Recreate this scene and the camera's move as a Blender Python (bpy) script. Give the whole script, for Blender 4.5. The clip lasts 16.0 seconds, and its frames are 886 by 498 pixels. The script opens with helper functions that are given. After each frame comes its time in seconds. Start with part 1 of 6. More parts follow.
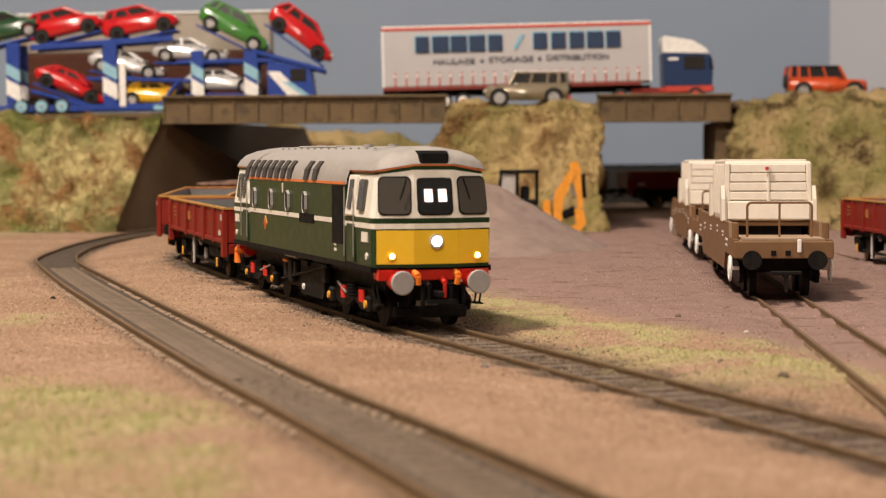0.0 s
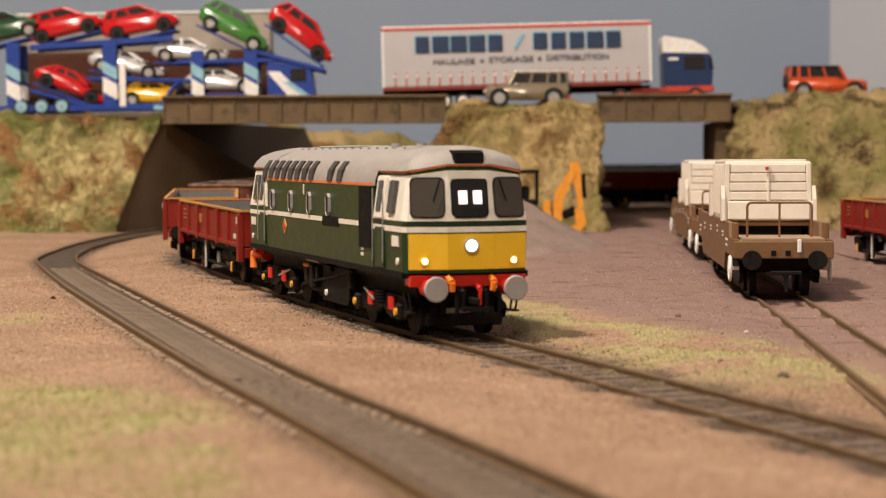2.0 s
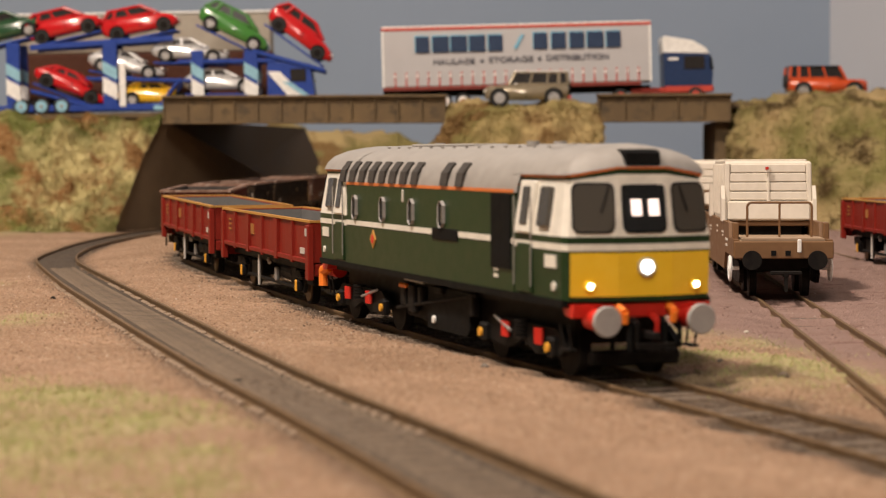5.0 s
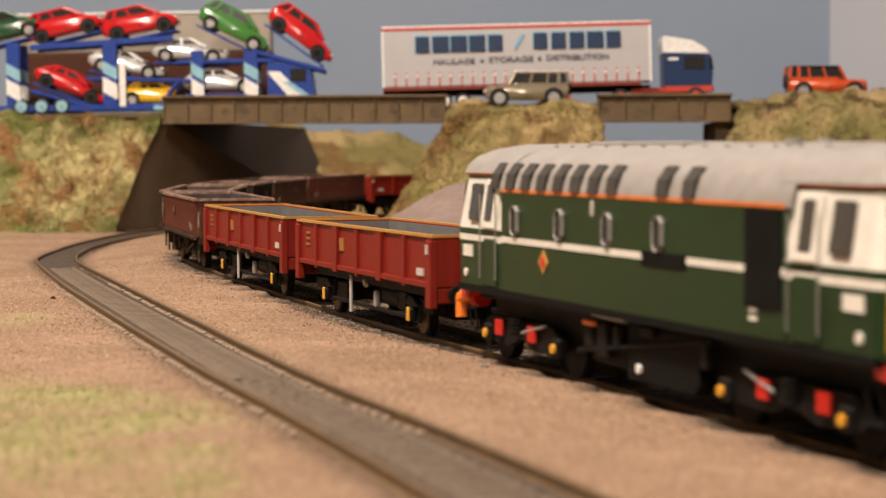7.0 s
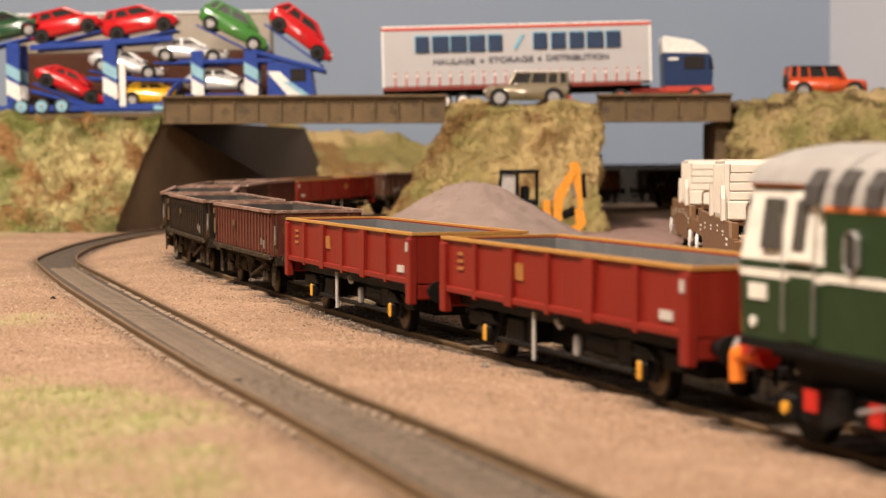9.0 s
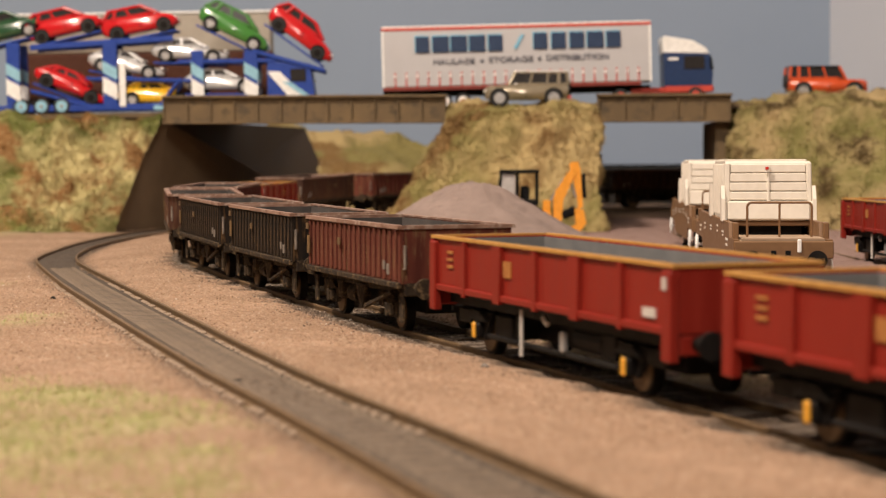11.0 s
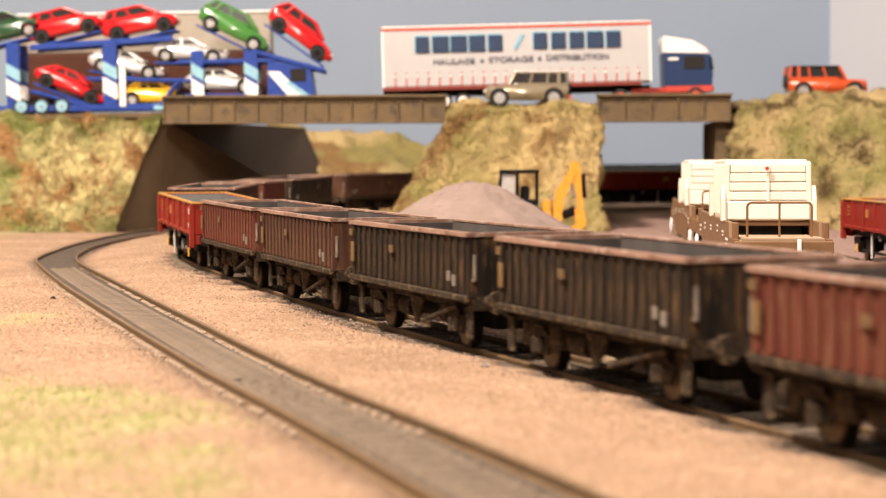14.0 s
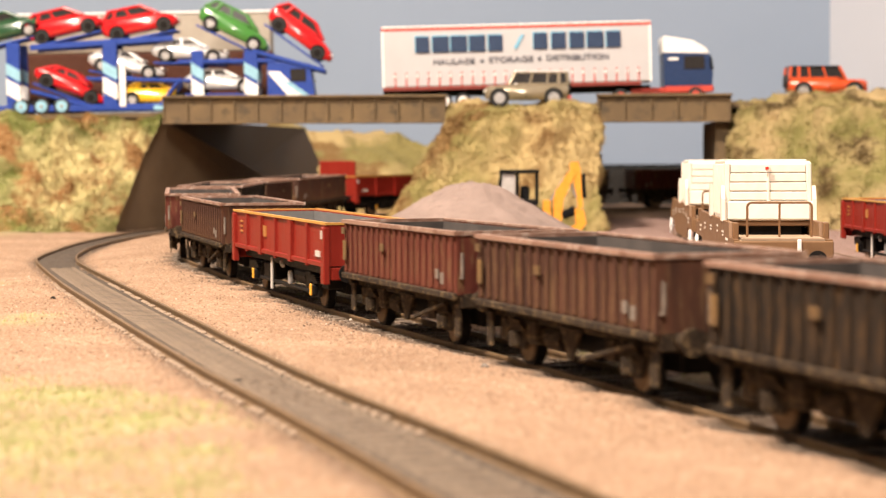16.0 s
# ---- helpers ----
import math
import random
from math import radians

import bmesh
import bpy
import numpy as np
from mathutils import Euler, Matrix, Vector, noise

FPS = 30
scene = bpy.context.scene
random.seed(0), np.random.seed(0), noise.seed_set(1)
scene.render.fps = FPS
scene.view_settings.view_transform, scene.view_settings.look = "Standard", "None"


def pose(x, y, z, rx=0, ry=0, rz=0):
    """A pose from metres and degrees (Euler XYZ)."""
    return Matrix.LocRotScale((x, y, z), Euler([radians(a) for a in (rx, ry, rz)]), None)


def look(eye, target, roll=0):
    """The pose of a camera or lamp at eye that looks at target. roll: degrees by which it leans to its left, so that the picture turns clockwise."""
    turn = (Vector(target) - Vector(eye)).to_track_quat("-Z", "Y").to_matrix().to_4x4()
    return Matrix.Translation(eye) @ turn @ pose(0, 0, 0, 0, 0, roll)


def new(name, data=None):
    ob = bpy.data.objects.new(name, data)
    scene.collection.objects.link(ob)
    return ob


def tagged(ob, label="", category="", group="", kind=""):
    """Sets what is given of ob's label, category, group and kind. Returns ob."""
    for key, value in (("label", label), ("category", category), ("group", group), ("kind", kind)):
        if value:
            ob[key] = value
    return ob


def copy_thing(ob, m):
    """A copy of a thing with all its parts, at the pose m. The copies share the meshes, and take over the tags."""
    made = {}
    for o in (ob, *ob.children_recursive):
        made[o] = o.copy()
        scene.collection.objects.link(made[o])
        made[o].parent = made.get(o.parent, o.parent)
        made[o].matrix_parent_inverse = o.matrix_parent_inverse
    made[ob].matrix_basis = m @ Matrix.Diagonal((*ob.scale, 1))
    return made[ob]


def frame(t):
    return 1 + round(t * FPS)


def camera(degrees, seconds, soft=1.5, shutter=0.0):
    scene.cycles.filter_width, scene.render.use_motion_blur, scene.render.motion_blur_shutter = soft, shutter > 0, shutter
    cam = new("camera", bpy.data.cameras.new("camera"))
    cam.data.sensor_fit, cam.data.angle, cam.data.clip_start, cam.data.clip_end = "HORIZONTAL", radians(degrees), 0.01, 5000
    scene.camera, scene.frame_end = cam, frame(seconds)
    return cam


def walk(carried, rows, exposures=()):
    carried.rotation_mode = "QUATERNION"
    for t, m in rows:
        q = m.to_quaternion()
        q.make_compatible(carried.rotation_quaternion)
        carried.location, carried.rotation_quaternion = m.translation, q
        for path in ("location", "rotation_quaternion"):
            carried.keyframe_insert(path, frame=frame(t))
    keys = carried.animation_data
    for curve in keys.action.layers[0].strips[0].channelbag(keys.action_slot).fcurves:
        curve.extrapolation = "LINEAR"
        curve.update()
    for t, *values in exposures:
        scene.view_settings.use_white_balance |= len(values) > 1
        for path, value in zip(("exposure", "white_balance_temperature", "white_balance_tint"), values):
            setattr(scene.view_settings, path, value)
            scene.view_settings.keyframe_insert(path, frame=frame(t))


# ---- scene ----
# The camera stands still at the edge of the baseboard.
cam = camera(25.39, 16.0, soft=1.2, shutter=0.5)
EYE = (0.0, 0.0, 0.049)
STAND = look(EYE, (0.0, 1.0, 0.049 - math.tan(radians(2.543))), -0.24)
walk(cam, [(0.0, STAND), (16.0, STAND)],
     exposures=[(0.0, 0.0), (2.5, -0.05), (4.2, -0.14), (6.5, -0.10), (7.0, 0.10), (9.0, 0.36), (11.4, 0.08), (12.5, 0.69), (13.5, 0.83), (14.5, 0.90), (16.0, 0.95)])
cam.data.dof.use_dof = True
cam.data.dof.focus_distance = 0.69
cam.data.dof.aperture_fstop = 31.0

# ---- light: a dim room with warm ceiling lamps ----
world = bpy.data.worlds.new("room_dusk")
world.use_nodes = True
world.node_tree.nodes["Background"].inputs[0].default_value = (1.0, 0.9, 0.8, 1)
world.node_tree.nodes["Background"].inputs[1].default_value = 0.02
scene.world = world


def area_lamp(name, eye, target, w, h, watts, colour):
    data = bpy.data.lights.new(name, "AREA")
    data.shape, data.size, data.size_y = "RECTANGLE", w, h
    data.energy, data.color = watts, colour
    ob = new(name, data)
    ob.matrix_world = look(eye, target)
    return ob


area_lamp("ceiling_lamp", (-0.72, 0.32, 1.66), (0.1, 0.9, 0.0), 0.20, 0.20, 50.0, (1.0, 0.834, 0.693))
area_lamp("ceiling_lamp", (-0.22, -1.15, 1.38), (0.0, 0.7, 0.0), 0.45, 0.45, 25.0, (1.0, 0.862, 0.745))


# ---- materials ----
def ramp_of(nt, src, stops):
    r = nt.nodes.new("ShaderNodeValToRGB")
    while len(r.color_ramp.elements) < len(stops):
        r.color_ramp.elements.new(0.5)
    for el, (p, c) in zip(r.color_ramp.elements, stops):
        el.position, el.color = p, (*c, 1)
    nt.links.new(src, r.inputs[0])
    return r.outputs[0]


def noise_of(nt, scale, detail=4, rough=0.55, vec=None):
    n = nt.nodes.new("ShaderNodeTexNoise")
    n.inputs["Scale"].default_value, n.inputs["Detail"].default_value = scale, detail
    n.inputs["Roughness"].default_value = rough
    if vec is None:
        tc = nt.nodes.new("ShaderNodeTexCoord")
        vec = tc.outputs["Object"]
    nt.links.new(vec, n.inputs["Vector"])
    return n.outputs["Fac"]


def mix_of(nt, fac, a, b):
    m = nt.nodes.new("ShaderNodeMix")
    m.data_type = "RGBA"
    for sock, v in ((m.inputs[0], fac), (m.inputs[6], a), (m.inputs[7], b)):
        if isinstance(v, (int, float)):
            sock.default_value = v
        elif isinstance(v, tuple):
            sock.default_value = (*v, 1)
        else:
            nt.links.new(v, sock)
    return m.outputs[2]


def bump_of(nt, height, strength, distance):
    b = nt.nodes.new("ShaderNodeBump")
    b.inputs["Strength"].default_value, b.inputs["Distance"].default_value = strength, distance
    nt.links.new(height, b.inputs["Height"])
    return b.outputs[0]


def mat(name, a, b=None, scale=300.0, rough=0.5, metal=0.0, fine=2500.0, bump=0.12, dist=0.0003, coat=0.0, wear=None, spec=0.5, streak=False):
    """Painted or moulded surface: two tones over a slow noise, a fine grain in relief, worn spots."""
    m = bpy.data.materials.new(name)
    m.use_nodes = True
    nt = m.node_tree
    p = nt.nodes["Principled BSDF"]
    b = b or tuple(min(1, c * 1.18 + 0.004) for c in a)
    vec = None
    if streak:
        tc, mp = nt.nodes.new("ShaderNodeTexCoord"), nt.nodes.new("ShaderNodeMapping")
        mp.inputs["Scale"].default_value = (1, 1, 0.13)
        nt.links.new(tc.outputs["Object"], mp.inputs["Vector"])
        vec = mp.outputs[0]
    slow, grain = noise_of(nt, scale, vec=vec), noise_of(nt, fine, 3)
    col = mix_of(nt, ramp_of(nt, slow, [(0.35, (0, 0, 0)), (0.68, (1, 1, 1))]), a, b)
    if wear:
        spots = ramp_of(nt, noise_of(nt, scale * 2.7, 6, 0.7, vec), [(0.52, (0, 0, 0)), (0.66, (1, 1, 1))])
        col = mix_of(nt, spots, col, wear)
    nt.links.new(col, p.inputs["Base Color"])
    r = ramp_of(nt, slow, [(0.3, (rough * 0.85,) * 3), (0.7, (min(1, rough * 1.15),) * 3)])
    nt.links.new(r, p.inputs["Roughness"])
    p.inputs["Metallic"].default_value = metal
    p.inputs["Coat Weight"].default_value = coat
    p.inputs["Specular IOR Level"].default_value = spec
    if bump:
        nt.links.new(bump_of(nt, grain, bump, dist), p.inputs["Normal"])
    return m


def glow(name, colour, strength):
    m = bpy.data.materials.new(name)
    m.use_nodes = True
    p = m.node_tree.nodes["Principled BSDF"]
    p.inputs["Base Color"].default_value = (*colour, 1)
    p.inputs["Emission Color"].default_value = (*colour, 1)
    p.inputs["Emission Strength"].default_value = strength
    return m


def glassy(name, tint, alpha):
    m = bpy.data.materials.new(name)
    m.use_nodes = True
    p = m.node_tree.nodes["Principled BSDF"]
    p.inputs["Base Color"].default_value = (*tint, 1)
    p.inputs["Roughness"].default_value = 0.06
    p.inputs["Alpha"].default_value = alpha
    return m


GREEN = mat("loco_green_paint", (0.013, 0.034, 0.011), rough=0.34, bump=0.03, spec=0.2)
ROOFG = mat("loco_roof_grey", (0.29, 0.27, 0.25), (0.34, 0.32, 0.30), rough=0.6, bump=0.05)
CREAM = mat("off_white_paint", (0.72, 0.69, 0.62), rough=0.4, bump=0.03)
ORANGE = mat("orange_lining", (0.62, 0.17, 0.04), rough=0.45, bump=0.03)
YELLOW = mat("warning_yellow_paint", (0.86, 0.53, 0.02), (0.89, 0.57, 0.03), rough=0.4, bump=0.03)
FADED = mat("faded_lettering", (0.17, 0.095, 0.03), (0.09, 0.05, 0.02), rough=0.8)
LOUVRE = mat("louvre_dark_grey", (0.050, 0.045, 0.042), (0.075, 0.068, 0.062), rough=0.7, spec=0.2)
DUSTY = mat("dusty_patch", (0.24, 0.20, 0.165), (0.14, 0.115, 0.095), rough=0.8)
BLACK = mat("black_plastic", (0.006, 0.006, 0.006), rough=0.6, bump=0.05, spec=0.08)
SOOT = mat("underframe_black", (0.007, 0.006, 0.006), (0.016, 0.014, 0.012), rough=0.6, bump=0.1, spec=0.12)
REDP = mat("buffer_beam_red", (0.55, 0.022, 0.012), rough=0.42, bump=0.04)
STEEL = mat("dull_steel", (0.34, 0.33, 0.32), rough=0.42, metal=0.5, bump=0.05)
BUFG = mat("buffer_grey", (0.33, 0.31, 0.30), rough=0.55, bump=0.05)
PIPEO = mat("orange_hose", (0.80, 0.20, 0.02), rough=0.45, bump=0.03)
AXLEY = mat("axlebox_yellow", (0.70, 0.34, 0.03), rough=0.5, bump=0.03)
GLASS = glassy("dark_window_glass", (0.02, 0.022, 0.024), 0.93)
# Lighter tint imitates reflections and the cab interior behind the glass.
SCREEN = glassy("reflection_tinted_glass", (0.075, 0.068, 0.058), 0.9)
LAMPW = glow("headlamp_glow", (1.0, 0.93, 0.78), 9.0)
CABGLOW = glow("cab_lamp_glow", (1.0, 0.80, 0.72), 1.3)
EWSRED = mat("wagon_red_paint", (0.20, 0.014, 0.008), (0.24, 0.021, 0.012), rough=0.5, bump=0.05, streak=True, spec=0.22)
LINEG = mat("gold_lettering", (0.40, 0.17, 0.04), (0.32, 0.12, 0.03), rough=0.6, bump=0.05)
PALEP = mat("dull_white_paint", (0.50, 0.46, 0.42), (0.58, 0.54, 0.49), rough=0.6, bump=0.05)
GOLD = mat("gold_lining", (0.52, 0.27, 0.06), (0.45, 0.22, 0.05), rough=0.55, bump=0.05)
INSIDE = mat("wagon_inside_grey", (0.13, 0.13, 0.13), (0.17, 0.165, 0.16), rough=0.7)
RUSTM = mat("weathered_maroon", (0.075, 0.017, 0.012), (0.155, 0.046, 0.028), scale=230, rough=0.75, spec=0.2, streak=True, wear=(0.16, 0.095, 0.045))
RUSTB = mat("weathered_brown", (0.045, 0.022, 0.016), (0.105, 0.046, 0.028), scale=190, rough=0.8, wear=(0.145, 0.085, 0.042), spec=0.15, streak=True)
GRIME = mat("grimy_black_body", (0.010, 0.008, 0.007), (0.034, 0.023, 0.015), scale=230, rough=0.8, wear=(0.125, 0.070, 0.030), spec=0.15, streak=True)
RIMR = mat("rusty_rim", (0.30, 0.18, 0.13), (0.17, 0.085, 0.055), scale=130, rough=0.75, wear=(0.45, 0.35, 0.29))
GRIMEU = mat("grimy_underframe", (0.018, 0.013, 0.010), (0.048, 0.034, 0.022), scale=220, rough=0.85, wear=(0.17, 0.115, 0.06), spec=0.15)
INDARK = mat("stained_inside", (0.035, 0.030, 0.028), (0.085, 0.07, 0.062), scale=90, rough=0.85)
RAILM = mat("rail_brown", (0.135, 0.083, 0.040), (0.19, 0.12, 0.062), rough=0.6, metal=0.1, wear=(0.20, 0.14, 0.09), spec=0.3)
SLEEPM = mat("sleeper_brown", (0.10, 0.074, 0.054), (0.18, 0.137, 0.10), scale=260, rough=0.85)
SLATM = mat("buried_sleeper_brown", (0.155, 0.112, 0.075), (0.225, 0.168, 0.118), scale=120, rough=0.9, wear=(0.11, 0.08, 0.055), bump=0.3)
CHAIRM = mat("sanded_rail_chair", (0.25, 0.18, 0.125), (0.34, 0.255, 0.185), scale=200, rough=0.9)
# Mud colour darkened so the gaps show the shade between sleepers.
MUDSHADE = mat("trackbed_mud_gap_shade", (0.050, 0.035, 0.024), (0.085, 0.061, 0.041), scale=90, rough=0.95, wear=(0.13, 0.092, 0.062), fine=1600, bump=0.8, dist=0.0008)
CONC = mat("weathered_concrete", (0.118, 0.078, 0.038), (0.172, 0.118, 0.060), scale=45, rough=0.85, wear=(0.075, 0.055, 0.032))
WALLSHADE = mat("shaded_brown_wall", (0.075, 0.055, 0.040), (0.095, 0.07, 0.052), scale=30, rough=0.8, spec=0.2)
SLOPEB = mat("brown_slope", (0.16, 0.112, 0.070), (0.21, 0.15, 0.092), scale=30, rough=0.85, spec=0.2)
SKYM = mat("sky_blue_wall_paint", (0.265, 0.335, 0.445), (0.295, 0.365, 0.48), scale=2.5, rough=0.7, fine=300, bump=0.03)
# Same sky paint, lightened: the stronger light on the corner wall is in the colour.
SKYLIT = mat("sky_blue_wall_paint_lit", (0.56, 0.59, 0.66), (0.59, 0.62, 0.69), scale=2.5, rough=0.7, fine=300, bump=0.03)
UNLITB = mat("unlit_space_black", (0.02, 0.018, 0.016), rough=0.8)
ROOMW = mat("room_wall_paint", (0.26, 0.24, 0.21), scale=3, rough=0.8, fine=200)
BLUEP = mat("transporter_blue", (0.013, 0.046, 0.27), rough=0.35, bump=0.03)
PALEB = mat("pale_blue_stripe", (0.25, 0.47, 0.58), rough=0.4, bump=0.03)
TYRE = mat("tyre_rubber", (0.018, 0.017, 0.017), rough=0.75)
CHROME = mat("silver_wheel", (0.55, 0.55, 0.56), rough=0.3, metal=0.7, bump=0.0)
FLASKW = mat("flask_cream", (0.66, 0.60, 0.51), (0.71, 0.65, 0.56), rough=0.55, bump=0.04)
BROWNW = mat("flask_wagon_brown", (0.165, 0.083, 0.033), (0.195, 0.10, 0.041), rough=0.55, bump=0.05)
DECKT = mat("wagon_deck_tan", (0.33, 0.23, 0.15), rough=0.75)
WHITE = mat("white_plastic", (0.78, 0.77, 0.74), rough=0.4, bump=0.03)
CURTAIN = mat("trailer_curtain_grey", (0.47, 0.46, 0.47), (0.50, 0.49, 0.50), scale=60, rough=0.55, bump=0.04)
CABB = mat("tractor_dark_blue", (0.010, 0.030, 0.095), rough=0.35, bump=0.02)
NAVY = mat("lettering_navy", (0.010, 0.030, 0.080), rough=0.5, bump=0.0)
TEALS = mat("lettering_pale_blue", (0.17, 0.42, 0.58), rough=0.5, bump=0.0)
INKG = mat("lettering_dark_grey", (0.08, 0.08, 0.10), rough=0.5, bump=0.0)
REDT = mat("trailer_red", (0.50, 0.055, 0.035), rough=0.45, bump=0.02)
DIGO = mat("digger_orange", (0.72, 0.29, 0.025), rough=0.45, bump=0.03)


# ---- mesh helpers ----
def box(bm, x, y, z, sx, sy, sz, bev=0.0, rot=None):
    """A bevelled block centred on x, y, z."""
    m = Matrix.Translation((x, y, z))
    if rot:
        m = m @ Euler([radians(a) for a in rot]).to_matrix().to_4x4()
    got = bmesh.ops.create_cube(bm, size=1.0, matrix=m @ Matrix.Diagonal((sx, sy, sz, 1)))
    if bev:
        es = list({e for v in got["verts"] for e in v.link_edges})
        bmesh.ops.bevel(bm, geom=es, offset=bev, segments=1, affect="EDGES", profile=0.5)
    return bm


def cyl(bm, x, y, z, r, length, axis="z", seg=16, r2=None):
    rot = {"z": Matrix(), "x": Matrix.Rotation(radians(90), 4, "Y"), "y": Matrix.Rotation(radians(90), 4, "X")}[axis]
    bmesh.ops.create_cone(bm, cap_ends=True, segments=seg, radius1=r, radius2=r if r2 is None else r2, depth=length,
                          matrix=Matrix.Translation((x, y, z)) @ rot)
    return bm


def rod(bm, a, b, r, seg=6):
    a, b = Vector(a), Vector(b)
    d = b - a
    m = Matrix.Translation((a + b) / 2) @ d.to_track_quat("Z", "Y").to_matrix().to_4x4()
    bmesh.ops.create_cone(bm, cap_ends=True, segments=seg, radius1=r, radius2=r, depth=d.length, matrix=m)
    return bm


def prism(bm, outline, y0, y1, inset=0.0):
    """Extrudes an outline of (x, z) points from y0 to y1; the ends may be drawn in a little."""
    cx = sum(p[0] for p in outline) / len(outline)
    cz = sum(p[1] for p in outline) / len(outline)
    rings = []
    span = y1 - y0
    for y, k in ((y0, inset), (y0 + 0.08 * span, 0), (y1 - 0.08 * span, 0), (y1, inset)) if inset else ((y0, 0), (y1, 0)):
        rings.append([bm.verts.new((p[0] + (cx - p[0]) * k, y, p[1] + (cz - p[1]) * k)) for p in outline])
    n = len(outline)
    for r0, r1 in zip(rings, rings[1:]):
        for i in range(n):
            bm.faces.new((r0[i], r0[(i + 1) % n], r1[(i + 1) % n], r1[i]))
    bm.faces.new(rings[0][::-1])
    bm.faces.new(rings[-1])
    bmesh.ops.recalc_face_normals(bm, faces=bm.faces)
    return bm


def mesh_of(bm, name, material, smooth=False):
    bmesh.ops.recalc_face_normals(bm, faces=bm.faces)
    me = bpy.data.meshes.new(name)
    bm.to_mesh(me)
    bm.free()
    me.materials.append(material)
    if smooth:
        me.polygons.foreach_set("use_smooth", [True] * len(me.polygons))
    return me


def part(name, bm, material, parent, label="", smooth=False):
    """Links a bmesh as one mesh object under a thing or a part."""
    ob = new(name, mesh_of(bm, name, material, smooth))
    ob.parent = parent
    return tagged(ob, label)


def thing(name, m, label, category, group="", kind=""):
    ob = new(name)
    ob.empty_display_size = 0.02
    ob.matrix_basis = m
    return tagged(ob, label, category, group, kind)


def solid(name, bm, material, label, category, kind="", group="", smooth=False):
    ob = new(name, mesh_of(bm, name, material, smooth))
    return tagged(ob, label, category, group, kind)


def B():
    return bmesh.new()


# ---- the running line ----
LINE = ((2.35, 1.75, 0.01), (1.75, 1.73, 0.01), (1.25, 1.71, 0.01), (0.75, 1.7, 0.01), (0.55, 1.69, 0.01), (0.35, 1.67, 0.01), (0.1483, 1.64, 0.01), (-0.0043, 1.56, 0.009), (-0.0865, 1.43, 0.008), (-0.1183, 1.29, 0.0058), (-0.1241, 1.15, 0.0055), (-0.1242, 1, 0.0034), (-0.0919, 0.867, 0.0014), (-0.0429, 0.71, -0.0004), (-0.0095, 0.606, -0.0009), (0.0208, 0.52, -0.0013), (0.0688, 0.385, -0.0023), (0.119, 0.243, -0.0035), (0.207, 0, -0.0045), (0.317, -0.3, -0.005), (0.427, -0.6, -0.005), (0.537, -0.9, -0.005))


def spline(points, n=40):
    p = np.array(points, float)
    q = np.vstack([2 * p[0] - p[1], p, 2 * p[-1] - p[-2]])
    out = []
    for i in range(1, len(q) - 2):
        a, b, c, d = q[i - 1:i + 3]
        for k in range(n):
            t = k / n
            out.append(0.5 * (2 * b + (c - a) * t + (2 * a - 5 * b + 4 * c - d) * t * t + (3 * b - a - 3 * c + d) * t ** 3))
    out.append(p[-1])
    return np.array(out)


def lengths(c):
    return np.r_[0, np.cumsum(np.sqrt((np.diff(c, axis=0) ** 2).sum(1)))]


CURVE = spline(LINE)
ALONG = lengths(CURVE)
ALONG = ALONG - ALONG[15 * 40] + 1.8822


def on_line(s):
    return Vector([float(np.interp(s, ALONG, CURVE[:, i])) for i in range(3)])


def stand(s, half):
    """The pose of a vehicle centred at s whose axles or bogies are half to either side."""
    a, b = on_line(s + half), on_line(s - half)
    d, c = a - b, (a + b) / 2
    return pose(c.x, c.y, c.z, 0, -math.degrees(math.atan2(d.z, math.hypot(d.x, d.y))), math.degrees(math.atan2(d.y, d.x)))


# distance of the locomotive along the line, second by second
RUN = ((0, 1.7107), (0.5, 1.7159), (1, 1.7225), (1.5, 1.7310), (2, 1.7415), (2.5, 1.7529), (3, 1.7682), (3.5, 1.7861), (4, 1.8045),
       (4.5, 1.8273), (5, 1.8527), (5.5, 1.8810), (6, 1.9144), (6.5, 1.9477), (7, 1.9841), (7.5, 2.0240), (8, 2.0604), (8.5, 2.0985),
       (9, 2.1375), (9.5, 2.1776), (10, 2.2188), (10.5, 2.2589), (11, 2.2995), (11.5, 2.3401), (12, 2.3888), (12.5, 2.4394), (13, 2.4952),
       (13.5, 2.5521), (14, 2.6099), (14.5, 2.6708), (15, 2.7306), (15.5, 2.7895), (16, 2.8483))
TRAIN = []  # (vehicle, distance behind the locomotive, half its wheelbase)


# ---- the room and the backscene ----
def slab(name, x, y, z, sx, sy, sz, material, label, category, kind="structure", bev=0.0):
    return solid(name, box(B(), x, y, z, sx, sy, sz, bev), material, label, category, kind)


slab("wall_south", 0, -1.6, 0.45, 4.6, 0.06, 2.9, ROOMW, "plain cream wall of the railway room", "wall")
slab("wall_west", -2.3, 0.5, 0.45, 0.06, 4.2, 2.9, ROOMW, "plain cream wall of the railway room", "wall")
slab("wall_east", 2.3, 0.5, 0.45, 0.06, 4.2, 2.9, ROOMW, "plain cream wall of the railway room", "wall")
slab("ceiling", 0, 0.5, 1.93, 4.6, 4.3, 0.06, ROOMW, "plain pale ceiling of the railway room", "ceiling")
slab("floor", 0, 0.5, -1.0, 4.6, 4.3, 0.06, ROOMW, "plain floor of the railway room", "floor")
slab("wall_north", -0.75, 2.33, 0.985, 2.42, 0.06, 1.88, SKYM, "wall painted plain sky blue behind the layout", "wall")
